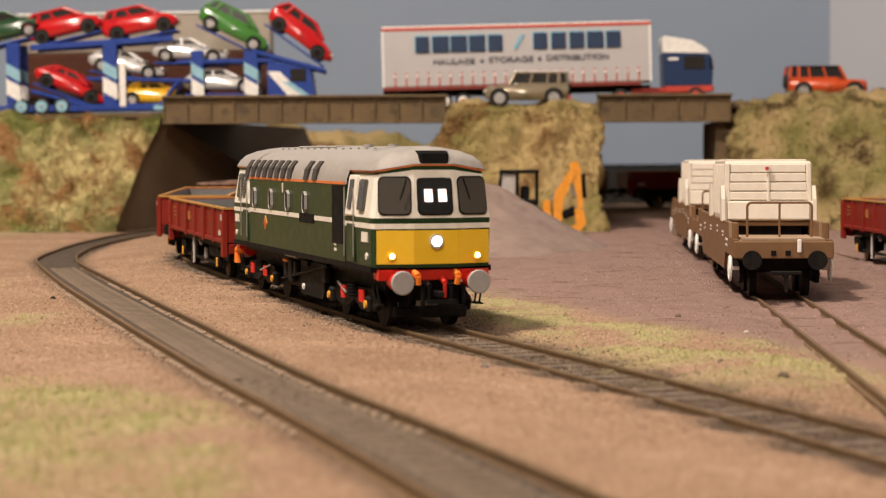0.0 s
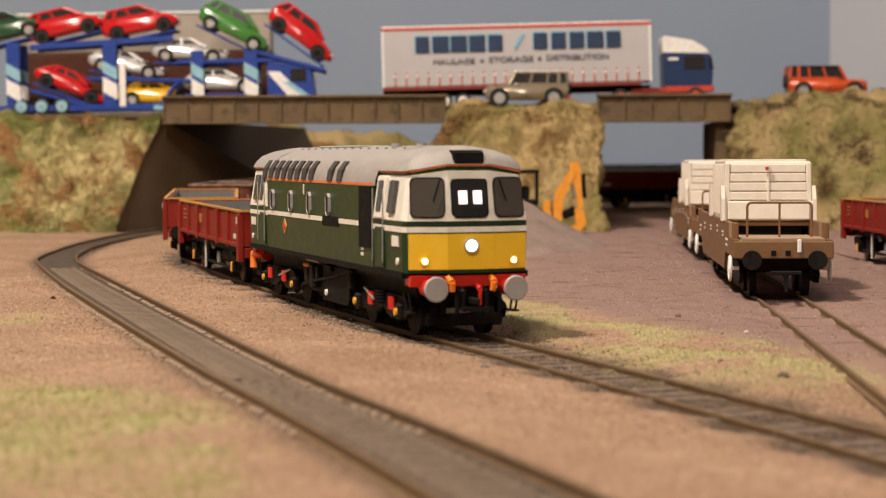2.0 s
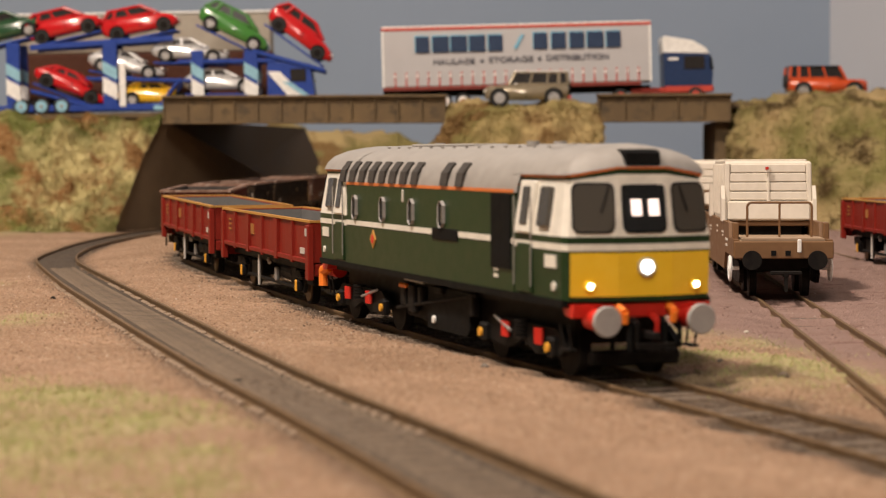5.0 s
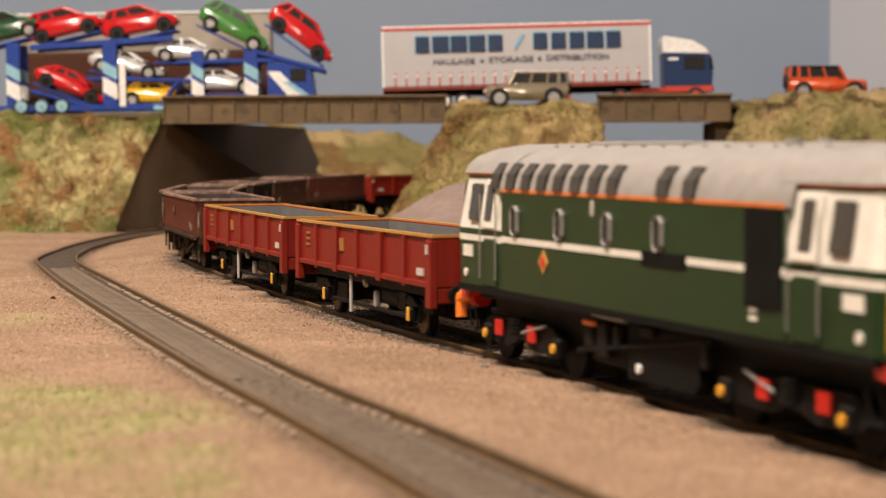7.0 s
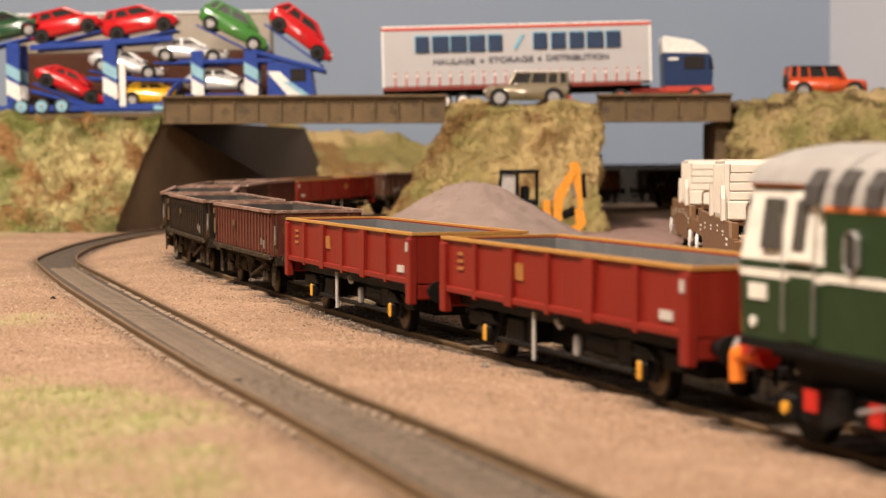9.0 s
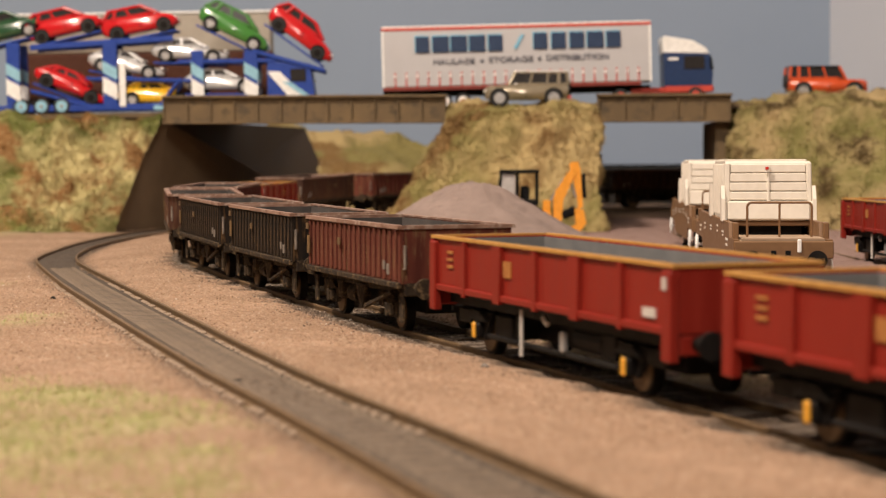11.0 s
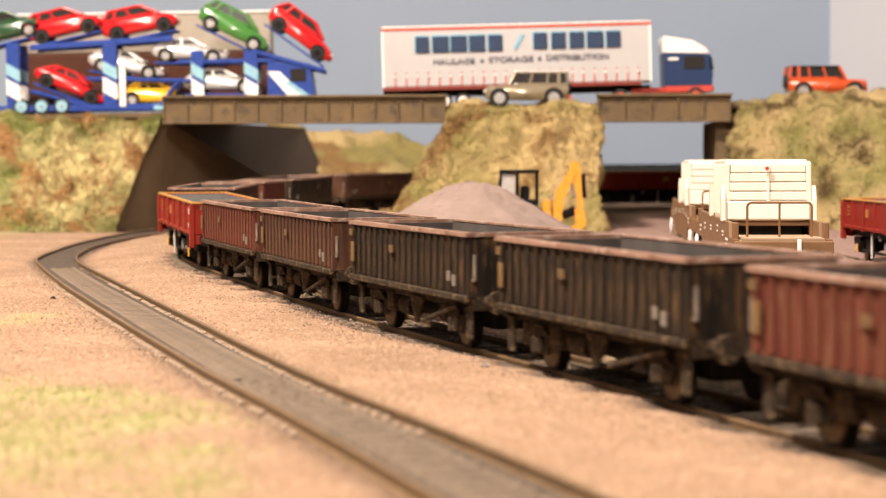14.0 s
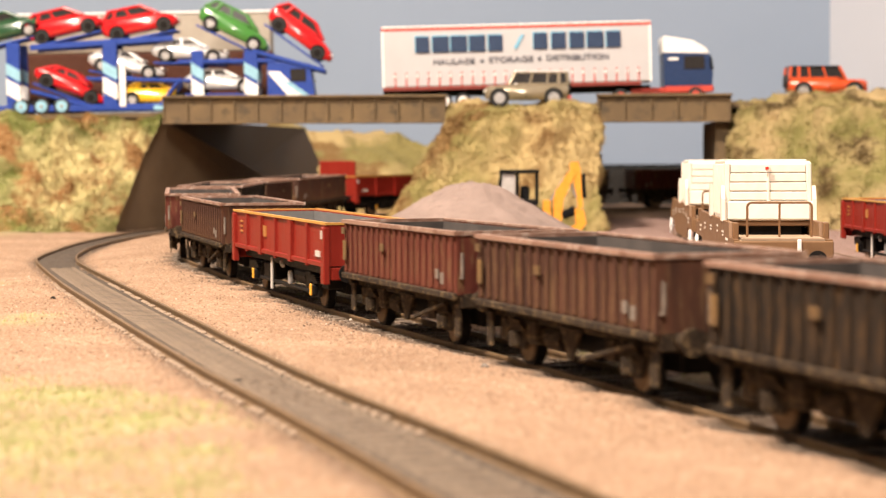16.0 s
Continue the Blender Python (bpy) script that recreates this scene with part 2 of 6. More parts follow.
slab("wall_north", 1.4, 1.36, 0.985, 0.05, 2.2, 1.88, SKYLIT, "sky blue wall turning the corner, coloured paler for its stronger light", "wall").matrix_world = \
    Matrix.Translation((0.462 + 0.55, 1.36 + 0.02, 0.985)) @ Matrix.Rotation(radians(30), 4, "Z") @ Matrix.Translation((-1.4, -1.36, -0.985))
# Added sheet whose near-black colour stands for the unlit space under the sky.
slab("darkness_board", -0.2, 2.28, -0.02, 4.0, 0.03, 0.12, UNLITB, "board added below the painted sky, near black for the unlit space there", "board")

# ---- ground ----
NEAR_OUT = ((-0.16, 1.62, 0), (-0.2122, 1.465, 0), (-0.2237, 1.37, 0), (-0.2255, 1.228, 0), (-0.2197, 1.1168, 0), (-0.2142, 1.0487, 0), (-0.2029, 0.9823, 0),
            (-0.1563, 0.8029, 0.0006), (-0.1238, 0.6865, 0.0012), (-0.0963, 0.5878, 0.0019), (-0.0715, 0.4991, 0.0028), (-0.053, 0.4328, 0.0036),
            (-0.0282, 0.3472, 0.005), (-0.0052, 0.2714, 0.005), (0.0185, 0.19, 0.005), (0.07, 0.0, 0.005))
NEAR_IN = ((-0.145, 1.62, 0), (-0.1925, 1.43, 0), (-0.2057, 1.30, 0), (-0.2075, 1.18, 0), (-0.1995, 1.0801, 0), (-0.1894, 1.0158, 0), (-0.1747, 0.9529, 0),
           (-0.1374, 0.8183, 0.0005), (-0.0949, 0.6637, 0.0014), (-0.07, 0.5727, 0.0021), (-0.0508, 0.4999, 0.0028), (-0.0242, 0.4018, 0.0041),
           (0.0, 0.3234, 0.005), (0.02, 0.2614, 0.005), (0.042, 0.19, 0.005), (0.093, 0.0, 0.005))
SIDING = ((0.0922, 0.30, 0), (0.1028, 0.45, 0), (0.1135, 0.60, 0), (0.1278, 0.80, 0), (0.1421, 1.0, 0), (0.160, 1.25, 0), (0.174, 1.45, 0))
EAST = ((0.2155, 0.55, 0), (0.2155, 0.9, 0), (0.2155, 1.25, 0))
nearo, neari = spline(NEAR_OUT), spline(NEAR_IN)
near_mid = (nearo[::4] + neari[::4]) / 2
siding, east = spline(SIDING), spline(EAST)


def side_of(c, x, y):
    """Distance from a curve (signed: positive to its right as one walks it) and its height at the nearest place."""
    best = np.full(x.shape, 9.0)
    sign = np.zeros(x.shape)
    high = np.zeros(x.shape)
    d = np.gradient(c, axis=0)
    for p, t in zip(c, d):
        dx, dy = x - p[0], y - p[1]
        r = dx * dx + dy * dy
        near = r < best
        best[near] = r[near]
        sign[near] = np.sign(dx * t[1] - dy * t[0])[near]
        high[near] = p[2]
    return np.sqrt(best) * sign, high


def hills(x, y, scale, seed):
    return np.array([noise.noise(Vector((a * scale + seed, b * scale, seed * 1.7))) for a, b in zip(x.ravel(), y.ravel())]).reshape(x.shape)


def ease(v, lo, hi):
    t = np.clip((v - lo) / (hi - lo), 0, 1)
    return t * t * (3 - 2 * t)


def make_ground():
    xs = np.r_[np.linspace(-2.2, -0.45, 14)[:-1], np.linspace(-0.45, 0.45, 300), np.linspace(0.45, 2.2, 14)[1:]]
    ys = np.r_[np.linspace(-1.5, 0.2, 14)[:-1], np.linspace(0.2, 0.8, 230)[:-1], np.linspace(0.8, 1.5, 170), np.linspace(1.5, 2.3, 20)[1:]]
    x, y = np.meshgrid(xs, ys)
    dm, zm = side_of(CURVE[::8], x, y)
    dn, zn = side_of(near_mid, x, y)
    ds, _ = side_of(siding[::8], x, y)
    am, an, ae = np.abs(dm), np.abs(dn), np.abs(ds)
    wm, wn, w0 = 1 / (am + 0.004) ** 2, 1 / (an + 0.004) ** 2, 1 / 0.07 ** 2
    z = (zm * wm + zn * wn) / (wm + wn + w0)
    slow, mid, fine = hills(x, y, 9, 3.1), hills(x, y, 45, 8.3), hills(x, y, 170, 5.7)
    rough = ease(np.minimum(np.minimum(am, an), ae), 0.010, 0.026)
    z = z - 0.0021 + rough * (0.0012 + slow * 0.0016 + mid * 0.0010) + fine * (0.0003 + 0.00045 * rough)
    yard = ease(dm * -1 + slow * 0.025 + mid * 0.008, 0.052, 0.080) * ease(y, 0.30, 0.5)
    z = z - yard * (mid * 0.0008 + fine * 0.0004) + yard * rough * np.abs(hills(x * 0.45, y, 110, 2.3)) * 0.0016
    far = ease(y, 1.28, 1.40)
    grass = ease(dn + slow * 0.035 + mid * 0.014, 0.036, 0.066) * ease(1.05 - y, 0, 0.2)
    strip = 1.9 * np.exp(-((-dm - 0.044 + slow * 0.010) / 0.019) ** 2) * ease(y, 0.40, 0.52) * ease(0.86 - y, 0, 0.1)
    grass = np.clip(grass * (0.82 + 0.5 * mid) * (0.25 + 0.75 * ease(hills(x, y, 22, 11.9) + 0.5 * mid, -0.28, 0.12)) + strip * (0.75 + mid) * ease(mid + 0.35 * slow, -0.35, 0.15) + ease(dn, 0.05, 0.12) * far * 0.7, 0, 1)
    z = z + grass * (np.abs(fine) * 0.0009 + 0.0003)
    ny, nx = x.shape
    idx = np.arange(ny * nx).reshape(ny, nx)
    quads = np.stack([idx[:-1, :-1], idx[:-1, 1:], idx[1:, 1:], idx[1:, :-1]], -1).reshape(-1, 4)
    me = bpy.data.meshes.new("ground")
    me.from_pydata(np.stack([x, y, z], -1).reshape(-1, 3).tolist(), [], quads.tolist())
    for name, v in (("grass", grass), ("yard", yard), ("bed", 1 - ease(np.minimum(am, an + 0.0045), 0.014, 0.023))):
        a = me.attributes.new(name, "FLOAT", "POINT")
        a.data.foreach_set("value", v.ravel().astype(np.float32))
    me.polygons.foreach_set("use_smooth", [True] * len(me.polygons))
    me.materials.append(GROUNDM)
    return tagged(new("ground", me), "sandy scenic ground with grass flock and brown yard dirt", "ground", kind="structure"), (xs, ys, z, grass, yard)


def ground_material():
    m = bpy.data.materials.new("scenic_ground")
    m.use_nodes = True
    nt = m.node_tree
    p = nt.nodes["Principled BSDF"]

    def attr(n):
        a = nt.nodes.new("ShaderNodeAttribute")
        a.attribute_name = n
        return a.outputs["Fac"]

    n1, n2, n3, n4 = noise_of(nt, 18, 5), noise_of(nt, 160, 5, 0.65), noise_of(nt, 900, 4, 0.7), noise_of(nt, 60, 6, 0.7)
    sand = mix_of(nt, ramp_of(nt, n1, [(0.35, (0, 0, 0)), (0.65, (1, 1, 1))]), (0.375, 0.234, 0.150), (0.555, 0.363, 0.246))
    sand = mix_of(nt, ramp_of(nt, n2, [(0.42, (0, 0, 0)), (0.72, (0.8, 0.8, 0.8))]), sand, (0.34, 0.218, 0.14))
    sand = mix_of(nt, ramp_of(nt, n3, [(0.53, (0, 0, 0)), (0.62, (0.9, 0.9, 0.9))]), sand, (0.58, 0.44, 0.31))
    sand = mix_of(nt, ramp_of(nt, n3, [(0.36, (0.85, 0.85, 0.85)), (0.47, (0, 0, 0))]), sand, (0.26, 0.163, 0.102))
    dirt = mix_of(nt, n1, (0.305, 0.202, 0.172), (0.405, 0.272, 0.234))
    dirt = mix_of(nt, ramp_of(nt, n4, [(0.48, (0, 0, 0)), (0.72, (0.5, 0.5, 0.5))]), dirt, (0.22, 0.135, 0.11))
    dirt = mix_of(nt, ramp_of(nt, n3, [(0.62, (0, 0, 0)), (0.72, (0.5, 0.5, 0.5))]), dirt, (0.33, 0.23, 0.19))
    tc, mp = nt.nodes.new("ShaderNodeTexCoord"), nt.nodes.new("ShaderNodeMapping")
    mp.inputs["Scale"].default_value = (0.35, 1, 1)
    mp.inputs["Rotation"].default_value = (0, 0, 0.35)
    nt.links.new(tc.outputs["Object"], mp.inputs["Vector"])
    crack = noise_of(nt, 130, 6, 0.7, mp.outputs[0])
    dirt = mix_of(nt, ramp_of(nt, crack, [(0.57, (0, 0, 0)), (0.63, (0.75, 0.75, 0.75))]), dirt, (0.19, 0.098, 0.072))
    dirt = mix_of(nt, ramp_of(nt, crack, [(0.30, (0.6, 0.6, 0.6)), (0.42, (0, 0, 0))]), dirt, (0.45, 0.31, 0.26))
    turf = mix_of(nt, n4, (0.32, 0.36, 0.115), (0.50, 0.465, 0.215))
    turf = mix_of(nt, ramp_of(nt, n3, [(0.40, (0, 0, 0)), (0.65, (1, 1, 1))]), turf, (0.58, 0.46, 0.29))
    bedc = mix_of(nt, n2, (0.08, 0.055, 0.037), (0.135, 0.096, 0.067))
    bedc = mix_of(nt, ramp_of(nt, n3, [(0.5, (0, 0, 0)), (0.7, (1, 1, 1))]), bedc, (0.23, 0.185, 0.15))
    col = mix_of(nt, attr("yard"), sand, dirt)
    col = mix_of(nt, attr("bed"), col, bedc)
    soft = nt.nodes.new("ShaderNodeMath")
    soft.operation = "MULTIPLY"
    nt.links.new(attr("grass"), soft.inputs[0])
    nt.links.new(ramp_of(nt, n2, [(0.30, (0.25, 0.25, 0.25)), (0.55, (1, 1, 1))]), soft.inputs[1])
    col = mix_of(nt, soft.outputs[0], col, turf)
    nt.links.new(col, p.inputs["Base Color"])
    p.inputs["Roughness"].default_value = 0.95
    p.inputs["Specular IOR Level"].default_value = 0.2
    add = nt.nodes.new("ShaderNodeMath")
    add.operation = "ADD"
    nt.links.new(n3, add.inputs[0])
    nt.links.new(n2, add.inputs[1])
    nt.links.new(bump_of(nt, add.outputs[0], 0.9, 0.0021), p.inputs["Normal"])
    return m


GROUNDM = ground_material()
ground, (GX, GY, GZ, GRASS, YARD) = make_ground()


def ground_z(x, y):
    i = min(max(np.searchsorted(GX, x) - 1, 0), len(GX) - 2)
    j = min(max(np.searchsorted(GY, y) - 1, 0), len(GY) - 2)
    u, v = (x - GX[i]) / (GX[i + 1] - GX[i]), (y - GY[j]) / (GY[j + 1] - GY[j])
    return float((GZ[j, i] * (1 - u) + GZ[j, i + 1] * u) * (1 - v) + (GZ[j + 1, i] * (1 - u) + GZ[j + 1, i + 1] * u) * v)


# ---- banks ----
def bank_material(name, a, b, c, d):
    m = bpy.data.materials.new(name)
    m.use_nodes = True
    nt = m.node_tree
    p = nt.nodes["Principled BSDF"]
    n1, n2, n3 = noise_of(nt, 13, 4, 0.55), noise_of(nt, 24, 4, 0.6), noise_of(nt, 420, 4, 0.7)
    col = mix_of(nt, ramp_of(nt, n1, [(0.42, (0, 0, 0)), (0.56, (1, 1, 1))]), a, b)
    col = mix_of(nt, ramp_of(nt, n2, [(0.50, (0, 0, 0)), (0.60, (1, 1, 1))]), col, c)
    col = mix_of(nt, ramp_of(nt, n3, [(0.52, (0, 0, 0)), (0.74, (0.6, 0.6, 0.6))]), col, d)
    nt.links.new(col, p.inputs["Base Color"])
    p.inputs["Roughness"].default_value = 0.95
    p.inputs["Specular IOR Level"].default_value = 0.15
    nt.links.new(bump_of(nt, n3, 0.9, 0.002), p.inputs["Normal"])
    return m


BANKG = bank_material("flocked_bank_green", (0.15, 0.165, 0.045), (0.54, 0.46, 0.22), (0.29, 0.155, 0.060), (0.56, 0.48, 0.25))
BANKT = bank_material("flocked_bank_tan", (0.25, 0.21, 0.075), (0.48, 0.36, 0.17), (0.22, 0.13, 0.05), (0.53, 0.42, 0.21))
BANKD = bank_material("flocked_bank_brown", (0.21, 0.19, 0.065), (0.42, 0.31, 0.155), (0.10, 0.068, 0.028), (0.50, 0.40, 0.21))


def bank(name, rows, nu, nv, amp, material, label, seed):
    """A lumpy bank lofted through rows of points from its foot to its crest, with a fuzz of flock tufts."""
    rows = [np.array(r, float) for r in rows]
    k = np.linspace(0, 1, nu)

    def along(r):
        t = np.linspace(0, 1, len(r))
        return np.stack([np.interp(k, t, r[:, i]) for i in range(3)], -1)

    R = [along(r) for r in rows]
    vs = []
    for a, b in zip(R, R[1:]):
        for j in range(nv):
            vs.append(a + (b - a) * (j / nv))
    vs.append(R[-1])
    g = np.array(vs)
    n = np.cross(np.gradient(g, axis=1), np.gradient(g, axis=0))
    n /= np.linalg.norm(n, axis=2, keepdims=True) + 1e-9
    q = g.reshape(-1, 3)
    h = np.array([noise.fractal(Vector(p * 30 + seed), 0.9, 2.1, 5) for p in q]) * amp
    h += np.array([noise.noise(Vector(p * 130 + seed)) for p in q]) * amp * 0.35
    hh = h.reshape(g.shape[:2])
    hh[:, 0] *= 0.2
    hh[:, -1] *= 0.2
    g = g + n * hh[..., None]
    ny, nx = g.shape[:2]
    idx = np.arange(ny * nx).reshape(ny, nx)
    quads = np.stack([idx[:-1, :-1], idx[:-1, 1:], idx[1:, 1:], idx[1:, :-1]], -1).reshape(-1, 4)
    me = bpy.data.meshes.new(name)
    me.from_pydata(g.reshape(-1, 3).tolist(), [], quads.tolist())
    me.polygons.foreach_set("use_smooth", [True] * len(me.polygons))
    me.materials.append(material)
    ob = tagged(new(name, me), label, "embankment", kind="structure")
    return ob, g, n


def tufts(parent, g, n, count, size, material, seed):
    """Short flock fibres standing on a bank, joined as one part."""
    rng = np.random.default_rng(seed)
    ny, nx = g.shape[:2]
    j, i = rng.integers(0, ny - 1, count), rng.integers(0, nx - 1, count)
    u, v = rng.random((count, 1)), rng.random((count, 1))
    p = g[j, i] + (g[j, i + 1] - g[j, i]) * u + (g[j + 1, i] - g[j, i]) * v
    d = n[j, i] * 0.8 + rng.normal(0, 0.55, (count, 3)) + np.array((0, 0, 0.3))
    d /= np.linalg.norm(d, axis=1, keepdims=True)
    side = np.cross(d, rng.normal(0, 1, (count, 3)))
    side /= np.linalg.norm(side, axis=1, keepdims=True) + 1e-9
    up = np.cross(side, d)
    ln = size * rng.uniform(0.4, 1.3, (count, 1))
    w = size * 0.16
    verts = np.stack([p + side * w, p - side * w * 0.5 + up * w, p - side * w * 0.5 - up * w, p + d * ln], 1).reshape(-1, 3)
    b = np.arange(count)[:, None] * 4
    tris = np.concatenate([b + np.array([[0, 1, 3]]), b + np.array([[1, 2, 3]]), b + np.array([[2, 0, 3]])])
    me = bpy.data.meshes.new("flock")
    me.from_pydata(verts.tolist(), [], tris.tolist())
    me.materials.append(material)
    ob = new("flock", me)
    ob.parent = parent
    return tagged(ob, "tufts of flock fibre", kind="stuff")


b1, g1, n1_ = bank("embankment_west", [
    [(-0.95, 1.20, -0.004), (-0.5, 1.36, -0.004), (-0.3, 1.41, -0.004), (-0.238, 1.416, -0.004)],
    [(-0.95, 1.28, 0.016), (-0.5, 1.41, 0.016), (-0.3, 1.44, 0.018), (-0.232, 1.440, 0.020)],
    [(-0.95, 1.34, 0.055), (-0.5, 1.445, 0.055), (-0.3, 1.46, 0.055), (-0.2225, 1.468, 0.056)],
    [(-0.95, 1.38, 0.080), (-0.5, 1.465, 0.080), (-0.3, 1.478, 0.080), (-0.213, 1.49, 0.079)],
    [(-0.95, 1.43, 0.0825), (-0.5, 1.482, 0.0825), (-0.3, 1.492, 0.0825), (-0.212, 1.499, 0.0825)]], 190, 16, 0.0105, BANKG,
    "bank covered in pale green and brown flock below the road", 4.0)
tufts(b1, g1[:, 60:], n1_[:, 60:], 16000, 0.0026, BANKG, 5)
b2, g2, n2_ = bank("embankment_centre", [
    [(-0.052, 1.42, -0.004), (0.0, 1.375, -0.004), (0.07, 1.36, -0.004), (0.111, 1.37, -0.004), (0.112, 1.50, -0.004)],
    [(-0.022, 1.43, 0.036), (0.008, 1.40, 0.040), (0.075, 1.385, 0.040), (0.112, 1.39, 0.040), (0.113, 1.50, 0.04)],
    [(-0.004, 1.44, 0.066), (0.02, 1.415, 0.072), (0.08, 1.405, 0.074), (0.112, 1.41, 0.072), (0.113, 1.50, 0.075)],
    [(0.002, 1.45, 0.080), (0.02, 1.43, 0.087), (0.08, 1.42, 0.088), (0.108, 1.43, 0.086), (0.109, 1.50, 0.0865)],
    [(0.004, 1.505, 0.087), (0.02, 1.505, 0.0885), (0.06, 1.505, 0.089), (0.09, 1.505, 0.088), (0.106, 1.505, 0.087)]], 110, 16, 0.0085, BANKT,
    "steep bank of straw-coloured flock between two bridges", 9.0)
tufts(b2, g2, n2_, 14000, 0.0024, BANKT, 6)
b3, g3, n3_ = bank("embankment_east", [
    [(0.222, 1.58, -0.004), (0.222, 1.42, -0.004), (0.30, 1.33, -0.004), (0.45, 1.25, -0.004), (1.0, 1.1, -0.004)],
    [(0.220, 1.58, 0.05), (0.220, 1.45, 0.045), (0.30, 1.38, 0.045), (0.45, 1.31, 0.045), (1.0, 1.16, 0.045)],
    [(0.221, 1.58, 0.082), (0.222, 1.48, 0.080), (0.30, 1.43, 0.086), (0.45, 1.37, 0.086), (1.0, 1.2, 0.086)],
    [(0.224, 1.58, 0.088), (0.228, 1.495, 0.092), (0.30, 1.465, 0.100), (0.45, 1.41, 0.099), (1.0, 1.25, 0.097)],
    [(0.226, 1.60, 0.087), (0.24, 1.60, 0.091), (0.30, 1.60, 0.096), (0.45, 1.60, 0.096), (1.0, 1.60, 0.096)]], 150, 16, 0.0105, BANKD,
    "tall bank of olive and straw flock", 14.0)
tufts(b3, g3[:, :110], n3_[:, :110], 16000, 0.0026, BANKD, 7)
b4, g4, n4_ = bank("embankment_far", [
    [(-0.20, 1.86, -0.004), (-0.05, 1.88, -0.004), (0.12, 1.92, -0.004)],
    [(-0.19, 1.93, 0.05), (-0.05, 1.95, 0.045), (0.10, 1.98, 0.035)],
    [(-0.18, 2.00, 0.085), (-0.06, 2.02, 0.076), (-0.02, 2.03, 0.064)],
    [(-0.18, 2.06, 0.086), (-0.07, 2.08, 0.078), (-0.03, 2.1, 0.062)]], 80, 14, 0.008, BANKT,
    "straw-coloured bank beyond the bridge", 21.0)


# ---- road, bridges, walls ----
slab("road", 0.0, 1.60, 0.0882, 2.2, 0.20, 0.0036, CONC, "grey-brown road deck along the embankment", "road").rotation_euler = (0, radians(-0.68), 0)

# Added deck that blocks lamp light; the gap behind it lets the wall be lit.
slab("road", 0.60, 1.905, 0.0954, 1.1, 0.41, 0.0036, CONC, "grey-brown deck added behind the road to shade the ground below", "road").rotation_euler = (0, radians(-0.68), 0)


def girder(x0, x1, label):
    g = thing("bridge_girder", pose((x0 + x1) / 2, 1.49, 0.0782), label, "bridge", "bridge parapets")
    w = x1 - x0
    part("beam", box(B(), 0, 0, 0.0098, w, 0.006, 0.0196, 0.0006), CONC, g)
    part("coping", box(B(), 0, -0.001, 0.0203, w + 0.001, 0.011, 0.0022, 0.0005), CONC, g, "weathered flat coping")
    part("lower_flange", box(B(), 0, -0.0012, 0.0008, w, 0.010, 0.0018, 0.0004), CONC, g)
    n = max(3, round(w / 0.0185))
    rib = B()
    box(rib, 0, 0, 0, 0.0011, 0.0022, 0.0166, 0.0003)
    me = mesh_of(rib, "rib", CONC)
    for i in range(n + 1):
        o = new("rib", me)
        o.parent, o.location = g, (-w / 2 + 0.001 + (w - 0.002) * i / n, -0.0038, 0.0103)


girder(-0.211, 0.003, "long weathered concrete bridge parapet with upright ribs")
girder(0.117, 0.218, "short weathered concrete bridge parapet with upright ribs")


def wall_slab(name, pts, thick, material, label):
    bm = B()
    a = [bm.verts.new(p) for p in pts]
    bm.faces.new(a)
    bmesh.ops.recalc_face_normals(bm, faces=bm.faces)
    got = bmesh.ops.extrude_face_region(bm, geom=list(bm.faces))
    for v in got["geom"]:
        if isinstance(v, bmesh.types.BMVert):
            v.co += Vector(thick)
    return solid(name, bm, material, label, "wall", "structure")


wall_slab("abutment_wall_1", [(-0.214, 1.50, 0.0825), (-0.244, 1.425, -0.004), (-0.135, 1.70, -0.004), (-0.135, 1.72, 0.026)], (-0.004, 0.004, 0),
          SLOPEB, "sloping brown abutment beside the track")
# The shade below the deck is put into this wall's dark colour.
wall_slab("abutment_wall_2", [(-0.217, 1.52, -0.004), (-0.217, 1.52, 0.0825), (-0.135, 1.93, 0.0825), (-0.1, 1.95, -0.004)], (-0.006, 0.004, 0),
          WALLSHADE, "brown wall under the road bridge, coloured dark for the deck's shade")
slab("pier", 0.2125, 1.53, 0.037, 0.011, 0.07, 0.0825, CONC, "dark concrete pier at the bridge end", "pier", bev=0.0006)


# ---- tracks ----
def rail_mesh(c, name):
    """A rail with foot, web and head swept along a curve; c is the rail's top."""
    prof = [(-0.0011, -0.0026), (-0.0011, -0.0022), (-0.0003, -0.0019), (-0.0003, -0.0010), (-0.0005, -0.0008), (-0.0005, -0.0001), (-0.0003, 0.0),
            (0.0003, 0.0), (0.0005, -0.0001), (0.0005, -0.0008), (0.0003, -0.0010), (0.0003, -0.0019), (0.0011, -0.0022), (0.0011, -0.0026)]
    d = np.gradient(c, axis=0)
    side = np.stack([d[:, 1], -d[:, 0], np.zeros(len(c))], -1)
    side /= np.linalg.norm(side, axis=1, keepdims=True)
    verts, faces, n = [], [], len(prof)
    for p, s in zip(c, side):
        for u, w in prof:
            verts.append((p[0] + s[0] * u, p[1] + s[1] * u, p[2] + w))
    for i in range(len(c) - 1):
        for k in range(n - 1):
            a = i * n + k
            faces.append((a, a + 1, a + n + 1, a + n))
    me = bpy.data.meshes.new(name)
    me.from_pydata(verts, [], faces)
    me.materials.append(RAILM)
    return me


def offset(c, w):
    d = np.gradient(c, axis=0)
    side = np.stack([d[:, 1], -d[:, 0], np.zeros(len(c))], -1)
    return c + side / np.linalg.norm(side, axis=1, keepdims=True) * (w if np.isscalar(w) else w[:, None])


